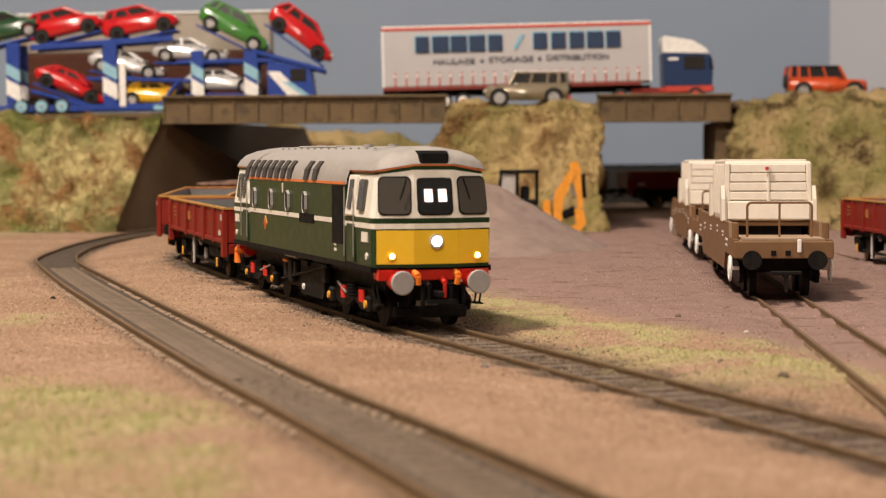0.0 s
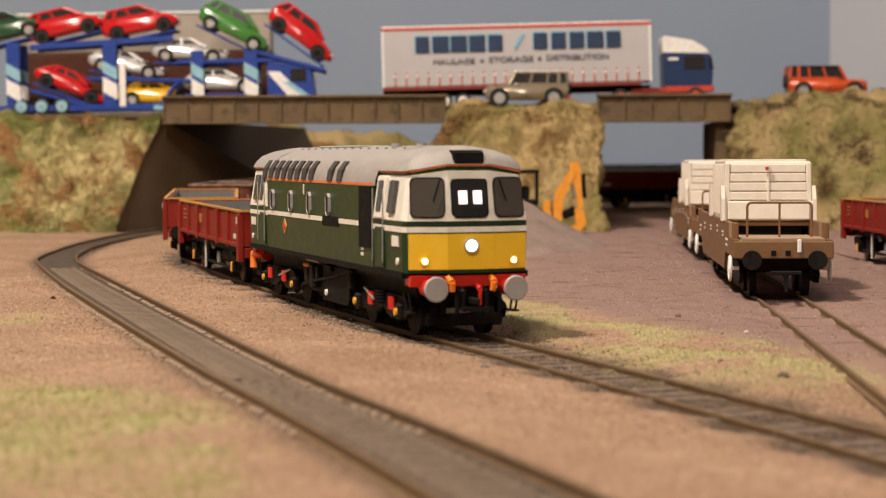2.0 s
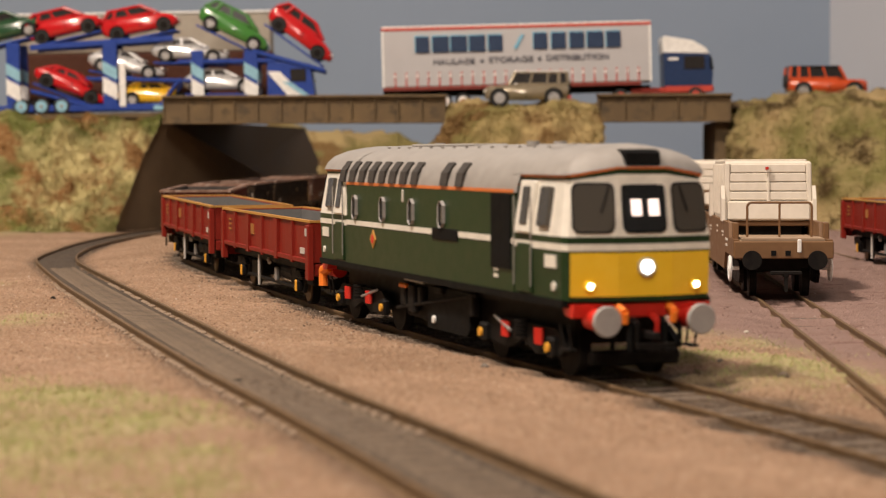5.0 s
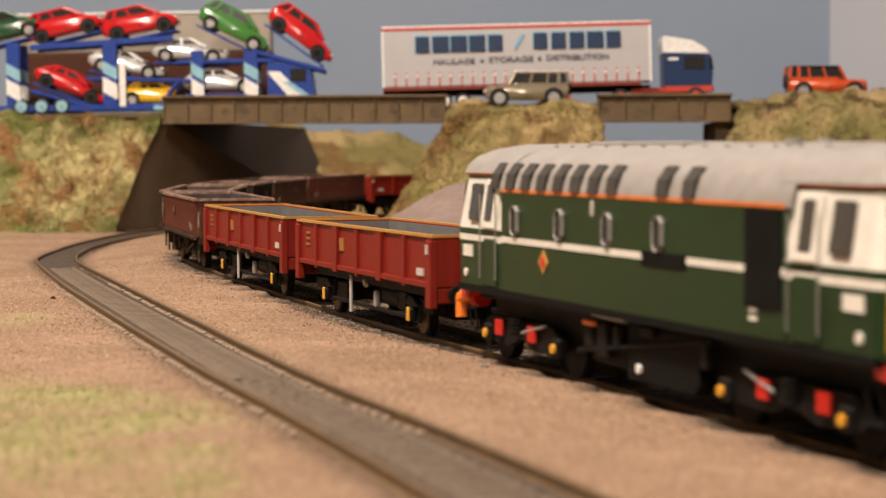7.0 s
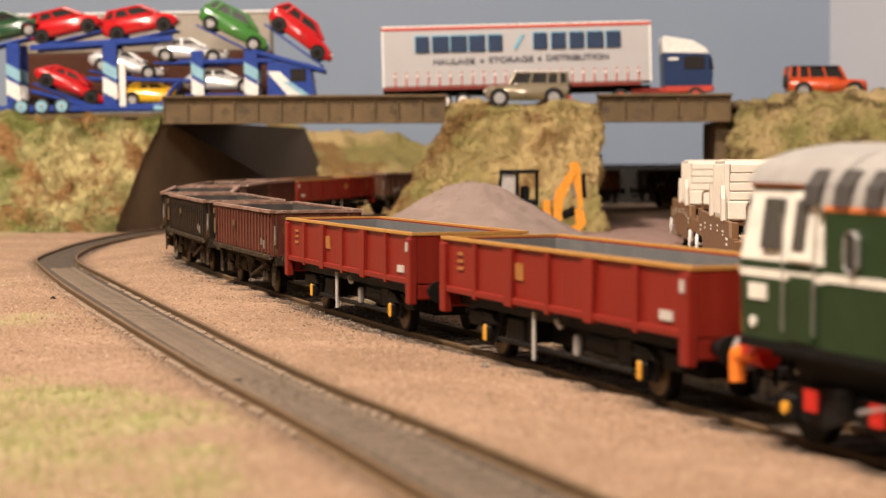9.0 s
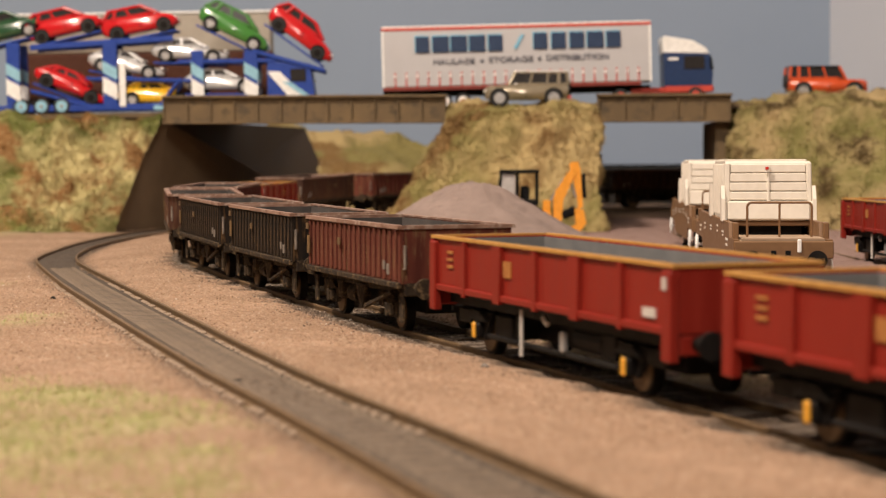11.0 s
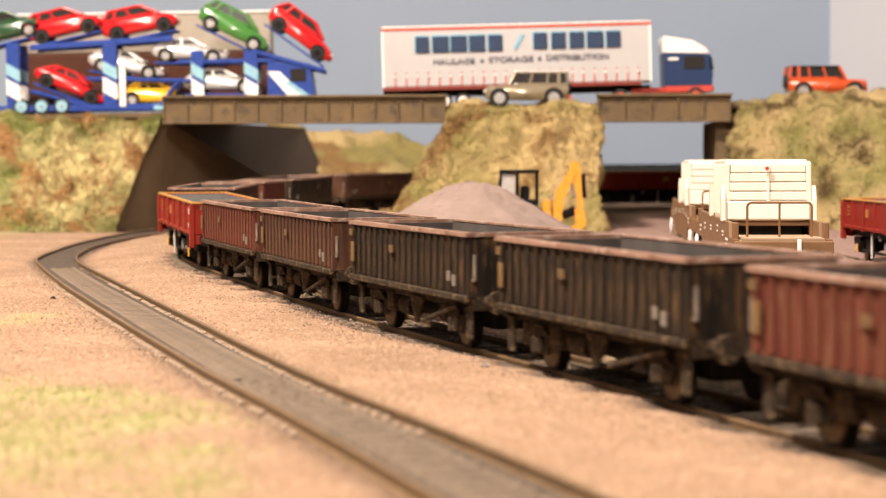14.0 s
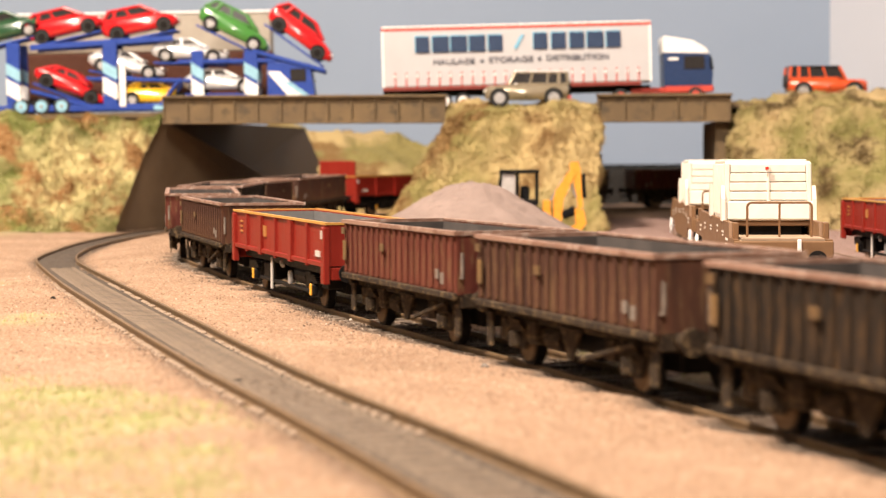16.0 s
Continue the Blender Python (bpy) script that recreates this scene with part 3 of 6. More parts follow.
def track(label, left, right, y_from, y_to, pitch=0.0088, drop=-0.0019, width=0.0315, depth=0.0035, material=SLEEPM):
    t = thing("railway_track", Matrix(), label, "railway track", "tracks", "structure")
    for c in (left, right):
        o = new("rail", rail_mesh(c, "rail"))
        o.parent = t
    mid = (left + right) / 2
    s = lengths(mid)
    me = mesh_of(box(B(), 0, 0, 0, depth, width, 0.0018, 0.0003), "sleeper", material)
    rng = random.Random(4)
    spots = [a for a in np.arange(0, s[-1], pitch) if y_from < np.interp(a, s, mid[:, 1]) < y_to]
    for a in spots[-290:]:
        p = [float(np.interp(a, s, mid[:, i])) for i in range(3)]
        q = [float(np.interp(a + 0.004, s, mid[:, i])) for i in range(3)]
        o = new("sleeper", me)
        o.parent = t
        o.matrix_basis = pose(p[0], p[1], p[2] + drop + rng.uniform(-0.0003, 0.0002) * (0.15 if width < 0.02 else 1.0), 0, 0, math.degrees(math.atan2(q[1] - p[1], q[0] - p[0])) + rng.uniform(-1.5, 1.5))
    return t


fine_line = CURVE[3 * 40:]
track("main running line of brown rails in fine ballast", offset(fine_line, -0.0087), offset(fine_line, 0.0087), 0.2, 1.25, drop=-0.0026, width=0.027)
near_track = track("curved nearer line, half buried in sandy ballast", nearo, neari, 0.20, 0.95, pitch=0.0064, drop=-0.0023, width=0.0125, depth=0.0033, material=SLATM)


def mud_strip():
    """Trodden mud that fills the nearer line between its rails, coloured dark for the sleepers' shade."""
    a, b = nearo[::2], neari[::2]
    verts, faces, n = [], [], 9
    for i, (p, q) in enumerate(zip(a, b)):
        for k in range(n):
            f = 0.05 + 0.90 * k / (n - 1)
            c = p + (q - p) * f
            lump = noise.noise(Vector((c[0] * 160, c[1] * 160, 4.0))) * 0.00006 + noise.noise(Vector((c[0] * 600, c[1] * 600, 9.0))) * 0.00005
            hollow = 0.0005 if 0.18 < c[1] < 0.95 else 0.0
            verts.append((c[0], c[1], c[2] - 0.0010 - hollow + lump - 0.0007 * abs(2 * f - 1) ** 4))
    for i in range(len(a) - 1):
        for k in range(n - 1):
            faces.append((i * n + k, i * n + k + 1, (i + 1) * n + k + 1, (i + 1) * n + k))
    me = bpy.data.meshes.new("trackbed")
    me.from_pydata(verts, [], faces)
    me.polygons.foreach_set("use_smooth", [True] * len(me.polygons))
    me.materials.append(MUDSHADE)
    o = new("trackbed", me)
    o.parent = near_track
    return o


def chairs(t, rails, y0, y1, pitch, sides, material):
    """Small rail chairs standing out of the ballast beside the rails."""
    me = mesh_of(box(B(), 0, 0, 0, 0.0026, 0.0017, 0.0016, 0.0004), "rail_chair", material)
    rng = random.Random(12)
    for c in rails:
        s = lengths(c)
        for a in np.arange(0, s[-1], pitch):
            p = [float(np.interp(a, s, c[:, i])) for i in range(3)]
            if not y0 < p[1] < y1:
                continue
            q = [float(np.interp(a + 0.004, s, c[:, i])) for i in range(3)]
            h = math.atan2(q[1] - p[1], q[0] - p[0])
            for side in sides:
                if rng.random() < 0.12:
                    continue
                o = new("rail_chair", me)
                o.parent = t
                o.matrix_basis = pose(p[0] - math.sin(h) * side * 0.0019, p[1] + math.cos(h) * side * 0.0019, p[2] - 0.0020 + rng.uniform(-0.0004, 0.0002), 0, 0, math.degrees(h))


mud_strip()
chairs(near_track, (nearo, neari), 0.33, 0.82, 0.0070, (-1, 1), CHAIRM)
track("yard siding sunk into brown dirt", offset(siding, -0.0082), offset(siding, 0.0082), 0.60, 0.64, drop=-0.0032)
track("yard track sunk into dirt", offset(east, -0.0082), offset(east, 0.0082), 0.6, 0.7, drop=-0.0029)


# ---- loose grit and turf ----
def grit_material(name, stops):
    m = bpy.data.materials.new(name)
    m.use_nodes = True
    nt = m.node_tree
    p = nt.nodes["Principled BSDF"]
    g = nt.nodes.new("ShaderNodeNewGeometry")
    nt.links.new(ramp_of(nt, g.outputs["Random Per Island"], stops), p.inputs["Base Color"])
    p.inputs["Roughness"].default_value = 0.9
    p.inputs["Specular IOR Level"].default_value = 0.3
    return m


SANDG = grit_material("sand_grit", [(0.0, (0.20, 0.12, 0.075)), (0.3, (0.43, 0.285, 0.178)), (0.8, (0.56, 0.372, 0.252)), (0.98, (0.62, 0.47, 0.35)), (1.0, (0.75, 0.68, 0.58))])
BALLG = grit_material("ballast_grit", [(0.0, (0.075, 0.05, 0.036)), (0.4, (0.15, 0.108, 0.08)), (0.8, (0.24, 0.175, 0.13)), (1.0, (0.42, 0.34, 0.27))])
YARDG = grit_material("yard_grit", [(0.0, (0.20, 0.13, 0.105)), (0.2, (0.34, 0.225, 0.19)), (0.93, (0.44, 0.30, 0.255)), (1.0, (0.62, 0.52, 0.45))])
TURFG = grit_material("turf_fibre", [(0.0, (0.25, 0.31, 0.08)), (0.5, (0.43, 0.44, 0.16)), (1.0, (0.60, 0.53, 0.30))])


def at_grid(a, x, y):
    i = np.clip(np.searchsorted(GX, x) - 1, 0, len(GX) - 2)
    j = np.clip(np.searchsorted(GY, y) - 1, 0, len(GY) - 2)
    u, v = (x - GX[i]) / (GX[i + 1] - GX[i]), (y - GY[j]) / (GY[j + 1] - GY[j])
    return (a[j, i] * (1 - u) + a[j, i + 1] * u) * (1 - v) + (a[j + 1, i] * (1 - u) + a[j + 1, i + 1] * u) * v


def scatter(name, x, y, lo, hi, material, label, seed, sink=0.25, lift=0.0):
    """Loose angular grains lying on the ground."""
    rng = np.random.default_rng(seed)
    n = len(x)
    r = (lo + (hi - lo) * rng.random(n) ** 2.5) * np.clip(y / 0.7, 0.45, 1.0)
    c = np.stack([x, y, at_grid(GZ, x, y) + lift + r * (0.5 - sink)], -1)
    base = np.array([(1, 0, 0), (0, 1, 0), (-1, 0, 0), (0, -1, 0), (0, 0, 1), (0, 0, -1)], float)
    q = rng.normal(0, 1, (n, 3, 3))
    q, _ = np.linalg.qr(q)
    v = np.einsum("nij,kj->nki", q, base) * (r * 0.55)[:, None, None] * rng.uniform(0.6, 1.25, (n, 6, 1)) + c[:, None]
    tri = np.array([(0, 1, 4), (1, 2, 4), (2, 3, 4), (3, 0, 4), (1, 0, 5), (2, 1, 5), (3, 2, 5), (0, 3, 5)])
    f = (np.arange(n)[:, None, None] * 6 + tri).reshape(-1, 3)
    me = bpy.data.meshes.new(name)
    me.from_pydata(v.reshape(-1, 3).tolist(), [], f.tolist())
    me.materials.append(material)
    return tagged(new(name, me), label, "grit", kind="stuff")


def sow(n, y0, y1, seed):
    """Places over the open ground, thinner with distance."""
    rng = np.random.default_rng(seed)
    y = 1 / (1 / y1 + (1 / y0 - 1 / y1) * rng.random(n))
    return (rng.random(n) * 2 - 1) * (0.02 + 0.24 * y), y


x, y = sow(140000, 0.26, 1.35, 21)
yd = at_grid(YARD, x, y) > 0.5
dmain = np.abs(side_of(CURVE[120::8], x, y)[0])
dnear = np.abs(side_of(near_mid, x, y)[0])
open_ = (dmain > 0.020 + 0.004 * hills(x, y, 60, 4.4)) & (dnear > 0.011) & (at_grid(GRASS, x, y) < 0.6)
k_ = open_ & ~yd
scatter("sand_grit", x[k_], y[k_], 0.0002, 0.0008, SANDG, "fine sandy grit scattered over the ground", 1)
k_ = open_ & yd & (np.arange(len(x)) % 3 == 0)
scatter("yard_grit", x[k_], y[k_], 0.0002, 0.0009, YARDG, "crumbs of brown yard dirt", 2)
k_ = ~open_ & (dmain > 0.020)
scatter("sand_grit", x[k_], y[k_], 0.0002, 0.0006, SANDG, "fine sandy grit between rails and turf", 3)


def beside(curve, n, spread, y0, y1, seed):
    rng = np.random.default_rng(seed)
    ok = curve[(curve[:, 1] > y0) & (curve[:, 1] < y1)]
    w = 1 / ok[:, 1] ** 1.5
    i = rng.choice(len(ok), n, p=w / w.sum())
    return ok[i, 0] + rng.normal(0, spread, n) + rng.normal(0, 0.003, n), ok[i, 1] + rng.normal(0, 0.006, n)


x, y = beside(CURVE[120:], 20000, 0.0105, 0.24, 1.0, 31)
scatter("ballast", x, y, 0.0004, 0.0010, BALLG, "grey-brown ballast along the running line", 4)
x, y = beside(nearo, 900, 0.0022, 0.24, 0.8, 32)
scatter("ballast", x - 0.002, y, 0.0003, 0.0009, BALLG, "grey-brown ballast beside the nearer line", 5)
x, y = beside(np.concatenate([nearo, neari]) * 0.5 + np.concatenate([neari, nearo]) * 0.5, 5000, 0.0040, 0.22, 0.43, 33)
scatter("ballast", x, y, 0.0002, 0.0007, BALLG, "grey-brown ballast between the nearer rails", 6, lift=0.0010)


def turf():
    x, y = sow(120000, 0.26, 1.3, 77)
    rng = np.random.default_rng(78)
    keep = rng.random(len(x)) < at_grid(GRASS, x, y) * 0.8
    x, y = x[keep], y[keep]
    n = len(x)
    p = np.stack([x, y, at_grid(GZ, x, y) - 0.0003], -1)
    d = np.stack([rng.normal(0, 0.6, n), rng.normal(0, 0.6, n), np.ones(n)], -1)
    d = d / np.linalg.norm(d, axis=1, keepdims=True) * rng.uniform(0.0006, 0.0019, (n, 1))
    a = rng.random(n) * math.tau
    s = np.stack([np.cos(a), np.sin(a), np.zeros(n)], -1) * 0.00022
    v = np.stack([p - s, p + s, p + d], 1).reshape(-1, 3)
    me = bpy.data.meshes.new("turf")
    me.from_pydata(v.tolist(), [], np.arange(3 * n).reshape(-1, 3).tolist())
    me.materials.append(TURFG)
    return tagged(new("turf", me), "short yellow-green static grass", "grass", kind="stuff")


turf()


# ---- locomotive ----
def ring(bm, loop, z0, z1, in0=0.0, in1=0.0, arch0=0.0, arch1=0.0):
    """A wall band over a plan outline from z0 to z1; in0 and in1 draw its foot and its top inwards."""
    def at(z, k, arch):
        return [bm.verts.new((x * (1 - k * 0.001 / 0.095) if x > 0.08 else x, y * (1 - k * 0.001 / 0.018), z + (arch * (1 - (y / 0.018) ** 2) if x > 0.08 else 0))) for x, y in loop]
    a, b = at(z0, in0, arch0), at(z1, in1, arch1)
    n = len(loop)
    for i in range(n):
        bm.faces.new((a[i], a[(i + 1) % n], b[(i + 1) % n], b[i]))
    return bm


def facet_panel(bm, p, q, f0, f1, z0, z1, lean0, lean1, proud=0.0002, cut=0.0012):
    """A panel with clipped corners on the wall over the plan edge p-q, between the shares f0 and f1 of its length."""
    p, q = Vector((*p, 0)), Vector((*q, 0))
    d = q - p
    out = Vector((d.y, -d.x, 0)).normalized()
    if out.dot(p + q) < 0:
        out = -out
    a, b = p + d * f0, p + d * f1
    w = (b - a).length
    h = z1 - z0
    r = min(cut, w * 0.45, h * 0.45)

    def pt(u, v):
        base = a + (b - a) * u
        return base + out * (proud - (lean0 + (lean1 - lean0) * v)) + Vector((0, 0, z0 + h * v))
    front = []
    for cu, cv, a0 in ((w - r, r, -90), (w - r, h - r, 0), (r, h - r, 90), (r, r, 180)):
        for k in range(5):
            g = radians(a0 + 22.5 * k)
            front.append(pt((cu + r * math.cos(g)) / w, (cv + r * math.sin(g)) / h))
    n = len(front)
    back = [v - out * 0.0012 for v in front]
    vf, vb = [bm.verts.new(v) for v in front], [bm.verts.new(v) for v in back]
    bm.faces.new(vf)
    bm.faces.new(vb[::-1])
    for i in range(n):
        bm.faces.new((vf[i], vf[(i + 1) % n], vb[(i + 1) % n], vb[i]))
    return bm


CABX = 0.0635
NOSE = [(CABX, 0.0180), (0.0912, 0.0180), (0.0935, 0.0172), (0.0962, 0.0065), (0.0962, -0.0065), (0.0935, -0.0172), (0.0912, -0.0180), (CABX, -0.0180)]


def make_loco():
    loco = thing("diesel_locomotive", Matrix(), "green diesel locomotive with grey roof and small yellow warning panel", "locomotive")
    W = 0.0180
    body = B()
    prism(body, [(-CABX - 0.005, 0.0178), (CABX, 0.0178), (CABX, 0.0408), (-CABX - 0.005, 0.0408)], -W, W)
    body = part("body", body, GREEN, loco, "dark green bodyside")
    for sy in (-1, 1):
        st = B()
        for a, b in ((-CABX - 0.005, 0.0071), (0.0269, 0.0495), (0.0625, CABX)):
            box(st, (a + b) / 2, sy * (W + 0.00005), 0.0298, b - a, 0.0003, 0.0014)
        part("waist_stripe", st, CREAM, loco, "thin off-white waist stripe")
        part("cantrail_stripe", box(B(), -0.0025, sy * (W - 0.0001), 0.0411, 2 * CABX + 0.005, 0.0005, 0.0008), ORANGE, loco, "orange cantrail line")
        part("radiator_grille", box(B(), 0.0560, sy * W, 0.0318, 0.0125, 0.0008, 0.0174), BLACK, body, "black air intake grille")
        part("sole_bar", box(B(), -0.0025, sy * (W - 0.0006), 0.0172, 0.189, 0.0016, 0.0016), BLACK, loco, "black valance strip")
        for x in (-0.0594, -0.0335, -0.0087, 0.0151):
            fr = part("window_frame", box(B(), x, sy * W, 0.0344, 0.0035, 0.0005, 0.0068, 0.0012), BUFG, body, "thin grey window frame")
            part("bodyside_window", box(B(), x, sy * (W + 0.0001), 0.0344, 0.0029, 0.0006, 0.0060, 0.0010), GLASS, fr, "small rounded bodyside window")
        part("worksplate", box(B(), -0.0168, sy * W, 0.0384, 0.0014, 0.0005, 0.0034, 0.0003), PALEP, body, "pale upright works plate")
        part("nameplate", box(B(), 0.0170, sy * W, 0.0294, 0.0188, 0.0008, 0.0030, 0.0002), BLACK, body, "dark nameplate with plain bars")
        em = B()
        cyl(em, -0.0428, sy * W, 0.0258, 0.0026, 0.0006, "y", 4)
        em2 = part("emblem", em, GOLD, body, "small round gold and red emblem")
        part("emblem_centre", cyl(B(), -0.0428, sy * (W + 0.00025), 0.0258, 0.0012, 0.0004, "y", 10), REDP, em2)
        part("data_panel", box(box(B(), 0.0525, sy * W, 0.0212, 0.0026, 0.0004, 0.0009), 0.0525, sy * W, 0.0228, 0.0026, 0.0004, 0.0009), CREAM, body, "small white data lettering bars")
    # roof with side louvres, seen as a row of dark slots
    prof = [(0.0180, 0.0408), (0.0178, 0.0425), (0.0166, 0.0458), (0.0140, 0.0487), (0.0095, 0.0507), (0.0045, 0.0517)]
    prof = prof + [(0.0, 0.0520)] + [(-y, z) for y, z in prof[::-1]]
    roof = B()
    xs = np.linspace(-CABX - 0.007, CABX + 0.002, 9)
    rings = [[roof.verts.new((x, y, z)) for y, z in prof] for x in xs]
    for a, b in zip(rings, rings[1:]):
        for i in range(len(prof) - 1):
            roof.faces.new((a[i], a[i + 1], b[i + 1], b[i]))
    roof = part("roof", roof, ROOFG, loco, "plain grey roof", True)
    for sy in (-1, 1):
        for x in [-0.0722 + 0.00932 * i for i in range(8)] + [0.0163, 0.0275]:
            lv = B()
            for k, (y, z) in enumerate(((0.0180, 0.0432), (0.0167, 0.0460))):
                box(lv, x, sy * y, z, 0.0048, 0.0006, 0.0034, 0, (sy * (10 + 28 * k), 0, 0))
            part("louvre", lv, LOUVRE, roof, "dark roof louvre")
        for x in np.linspace(-0.06, 0.06, 14):
            part("roof_rivet", box(B(), x, sy * 0.0075, 0.0513, 0.0012, 0.0006, 0.0005), ROOFG, roof)
    part("exhaust_panel", box(B(), -0.022, 0, 0.0519, 0.05, 0.010, 0.0008, 0.0003), ROOFG, roof)
    # the two cabs
    for end in (1, -1):
        turn = Matrix() if end == 1 else pose(-0.005, 0, 0, 0, 0, 180)
        cab = new("cab")
        cab.parent, cab.matrix_basis = loco, turn
        tagged(cab, "driving cab with white window surround")
        loop = NOSE

        def cp(name, bm, material, label="", smooth=False):
            ob = part(name, bm, material, cab, label, smooth)
            return ob
        cp("lower_panel", ring(B(), loop, 0.0178, 0.0287, 0.25, 0), GREEN, "dark green cab front and sides")
        cp("waist_band", ring(B(), loop, 0.0287, 0.0302, -0.1, -0.1), CREAM, "off-white waist band")
        cp("dark_band", ring(B(), loop, 0.0302, 0.0317), GREEN)
        cp("window_surround", ring(B(), loop, 0.0317, 0.0438, 0, 1.8, 0, 0.0016), CREAM, "off-white cab window surround")
        cp("upper_band", ring(B(), loop, 0.0438, 0.0444, 1.8, 1.8, 0.0016, 0.0022), GREEN)
        cp("gutter", ring(B(), loop, 0.0444, 0.0451, 1.45, 1.45, 0.0022, 0.0022), ORANGE, "orange gutter line")
        dome = B()
        layers = []
        for k, (z, fx, fy) in enumerate(((0.0450, 0.966, 0.945), (0.0470, 0.952, 0.89), (0.0490, 0.92, 0.77), (0.0505, 0.86, 0.56), (0.0515, 0.80, 0.28), (0.0519, 0.76, 0.06))):
            row = []
            for x, y in [(0.0600, 0.0180), (0.075, 0.0180)] + NOSE[1:-1] + [(0.075, -0.0180), (0.0600, -0.0180)]:
                row.append(dome.verts.new((0.0600 + (x - 0.0600) * fx, y * fy, z + (0.0021 * (1 - (y / 0.018) ** 2) * max(0, 1 - k / 2.5) if x > 0.08 else 0))))
            layers.append(row)
        for a, b in zip(layers, layers[1:]):
            for i in range(len(a) - 1):
                dome.faces.new((a[i], a[i + 1], b[i + 1], b[i]))
        dome.faces.new(layers[-1])
        bmesh.ops.remove_doubles(dome, verts=dome.verts, dist=0.00001)
        cp("cab_roof", dome, ROOFG, "domed grey cab roof", True)
        hc = B()
        prism(hc, [(0.080, 0.0472), (0.0950, 0.0470), (0.0947, 0.0498), (0.0932, 0.0506), (0.080, 0.0507)], -0.0044, 0.0044, 0.04)
        cp("route_box", hc, BLACK, "black roof-front indicator box")
        # windscreens
        for f, (i, j, f0, f1) in enumerate(((2, 3, 0.10, 0.91), (3, 4, 0.12, 0.88), (4, 5, 0.09, 0.90))):
            fr = cp("windscreen_frame", facet_panel(B(), loop[i], loop[j], f0 - 0.03, f1 + 0.03, 0.0325, 0.0434, 0.0000, 0.0019, 0.0003, 0.0017), BLACK, "black window rubber")
            part("glass", facet_panel(B(), loop[i], loop[j], f0, f1, 0.0329, 0.0430, 0.0001, 0.0018, 0.0005, 0.0015), GLASS if f == 1 else SCREEN, fr, "dark windscreen glass")
        if end == 1:
            for y in (-0.0021, 0.0021):
                cp("cab_light", box(B(), 0.0949 + 0.0012, y, 0.0380, 0.0004, 0.0024, 0.0036, 0.0001, (0, -12, 0)), CABGLOW, "lit cab lamp seen through the glass")
        # side doors and windows
        for sy in (-1, 1):
            dr = cp("cab_door", box(B(), 0.0705, sy * W, 0.0240, 0.0085, 0.0007, 0.0112, 0.0003), GREEN, "green cab door")
            part("door_window", box(B(), 0.0705, sy * (W - 0.0005), 0.0377, 0.0084, 0.0012, 0.0118, 0.0003, (sy * 8, 0, 0)), CREAM, dr, "white door window frame")
            part("glass", box(B(), 0.0708, sy * (W - 0.0003), 0.0380, 0.0042, 0.0014, 0.0088, 0.0003, (sy * 8, 0, 0)), SCREEN, dr)
            cp("side_window", box(B(), 0.0812, sy * (W - 0.0006), 0.0380, 0.0062, 0.0014, 0.0090, 0.0004, (sy * 8, 0, 0)), SCREEN, "cab side window")
            for x in (0.0655, 0.0757):
                cp("handrail", rod(B(), (x, sy * (W + 0.0008), 0.0200), (x, sy * (W + 0.0008), 0.0400), 0.0002), STEEL)
            cp("number_panel", box(B(), 0.0855, sy * W, 0.0262, 0.0062, 0.0005, 0.0028), CREAM, "cream running number bars")
            cp("small_crest", cyl(B(), 0.0872, sy * W, 0.0208, 0.0010, 0.0005, "y", 10), CREAM)
        # yellow end
        for i, j, f0, f1 in ((2, 3, 0.03, 1.0), (3, 4, 0.0, 1.0), (4, 5, 0.0, 0.97)):
            cp("warning_panel", facet_panel(B(), loop[i], loop[j], f0, f1, 0.0188, 0.0283, 0.0002, 0.0, 0.0002, 0.0001), YELLOW, "yellow warning panel")
        hl = cp("headlamp", cyl(B(), 0.0966, 0, 0.0252, 0.0021, 0.0014, "x", 20), CHROME, "round central headlamp")
        part("lens", cyl(B(), 0.0973, 0, 0.0252, 0.0014, 0.0006, "x", 20), LAMPW if end == 1 else WHITE, hl)
        for sy in (-1, 1):
            ml = cp("marker_lamp", cyl(B(), 0.0949, sy * 0.0128, 0.0211, 0.0012, 0.0012, "x", 14), YELLOW, "small marker lamp")
            part("lens", cyl(B(), 0.0955, sy * 0.0128, 0.0211, 0.0007, 0.0005, "x", 14), LAMPW if end == 1 else WHITE, ml)
            for zz, yy in ((0.0268, 0.0065), (0.0202, 0.0100), (0.0268, 0.0155)):
                cp("lamp_bracket", box(B(), 0.0958 - abs(yy - 0.004) * 0.2, sy * yy, zz, 0.0010, 0.0010, 0.0014, 0.0002), YELLOW)
            cp("wiper", rod(B(), (0.0955, sy * 0.0085, 0.0428), (0.0958, sy * 0.0105, 0.0370), 0.0002), BLACK)
        # buffer beam
        bb = B()
        prism(bb, [(0.0895, 0.0146), (0.0940, 0.0142), (0.0950, 0.0172), (0.0885, 0.0172)], -0.0165, 0.0165)
        cp("buffer_beam", bb, REDP, "red buffer beam")
        for sy in (-1, 1):
            bf = cp("buffer", cyl(B(), 0.0965, sy * 0.01135, 0.0139, 0.0024, 0.0075, "x", 16), REDP, "sprung buffer with pale grey head")
            hd = B()
            cyl(hd, 0.1009, sy * 0.01135, 0.0139, 0.0034, 0.0012, "x", 24)
            bmesh.ops.bevel(hd, geom=[e for e in hd.edges], offset=0.0003, segments=1, affect="EDGES")
            part("buffer_head", hd, BUFG, bf, "pale grey round buffer head")
            hs = B()
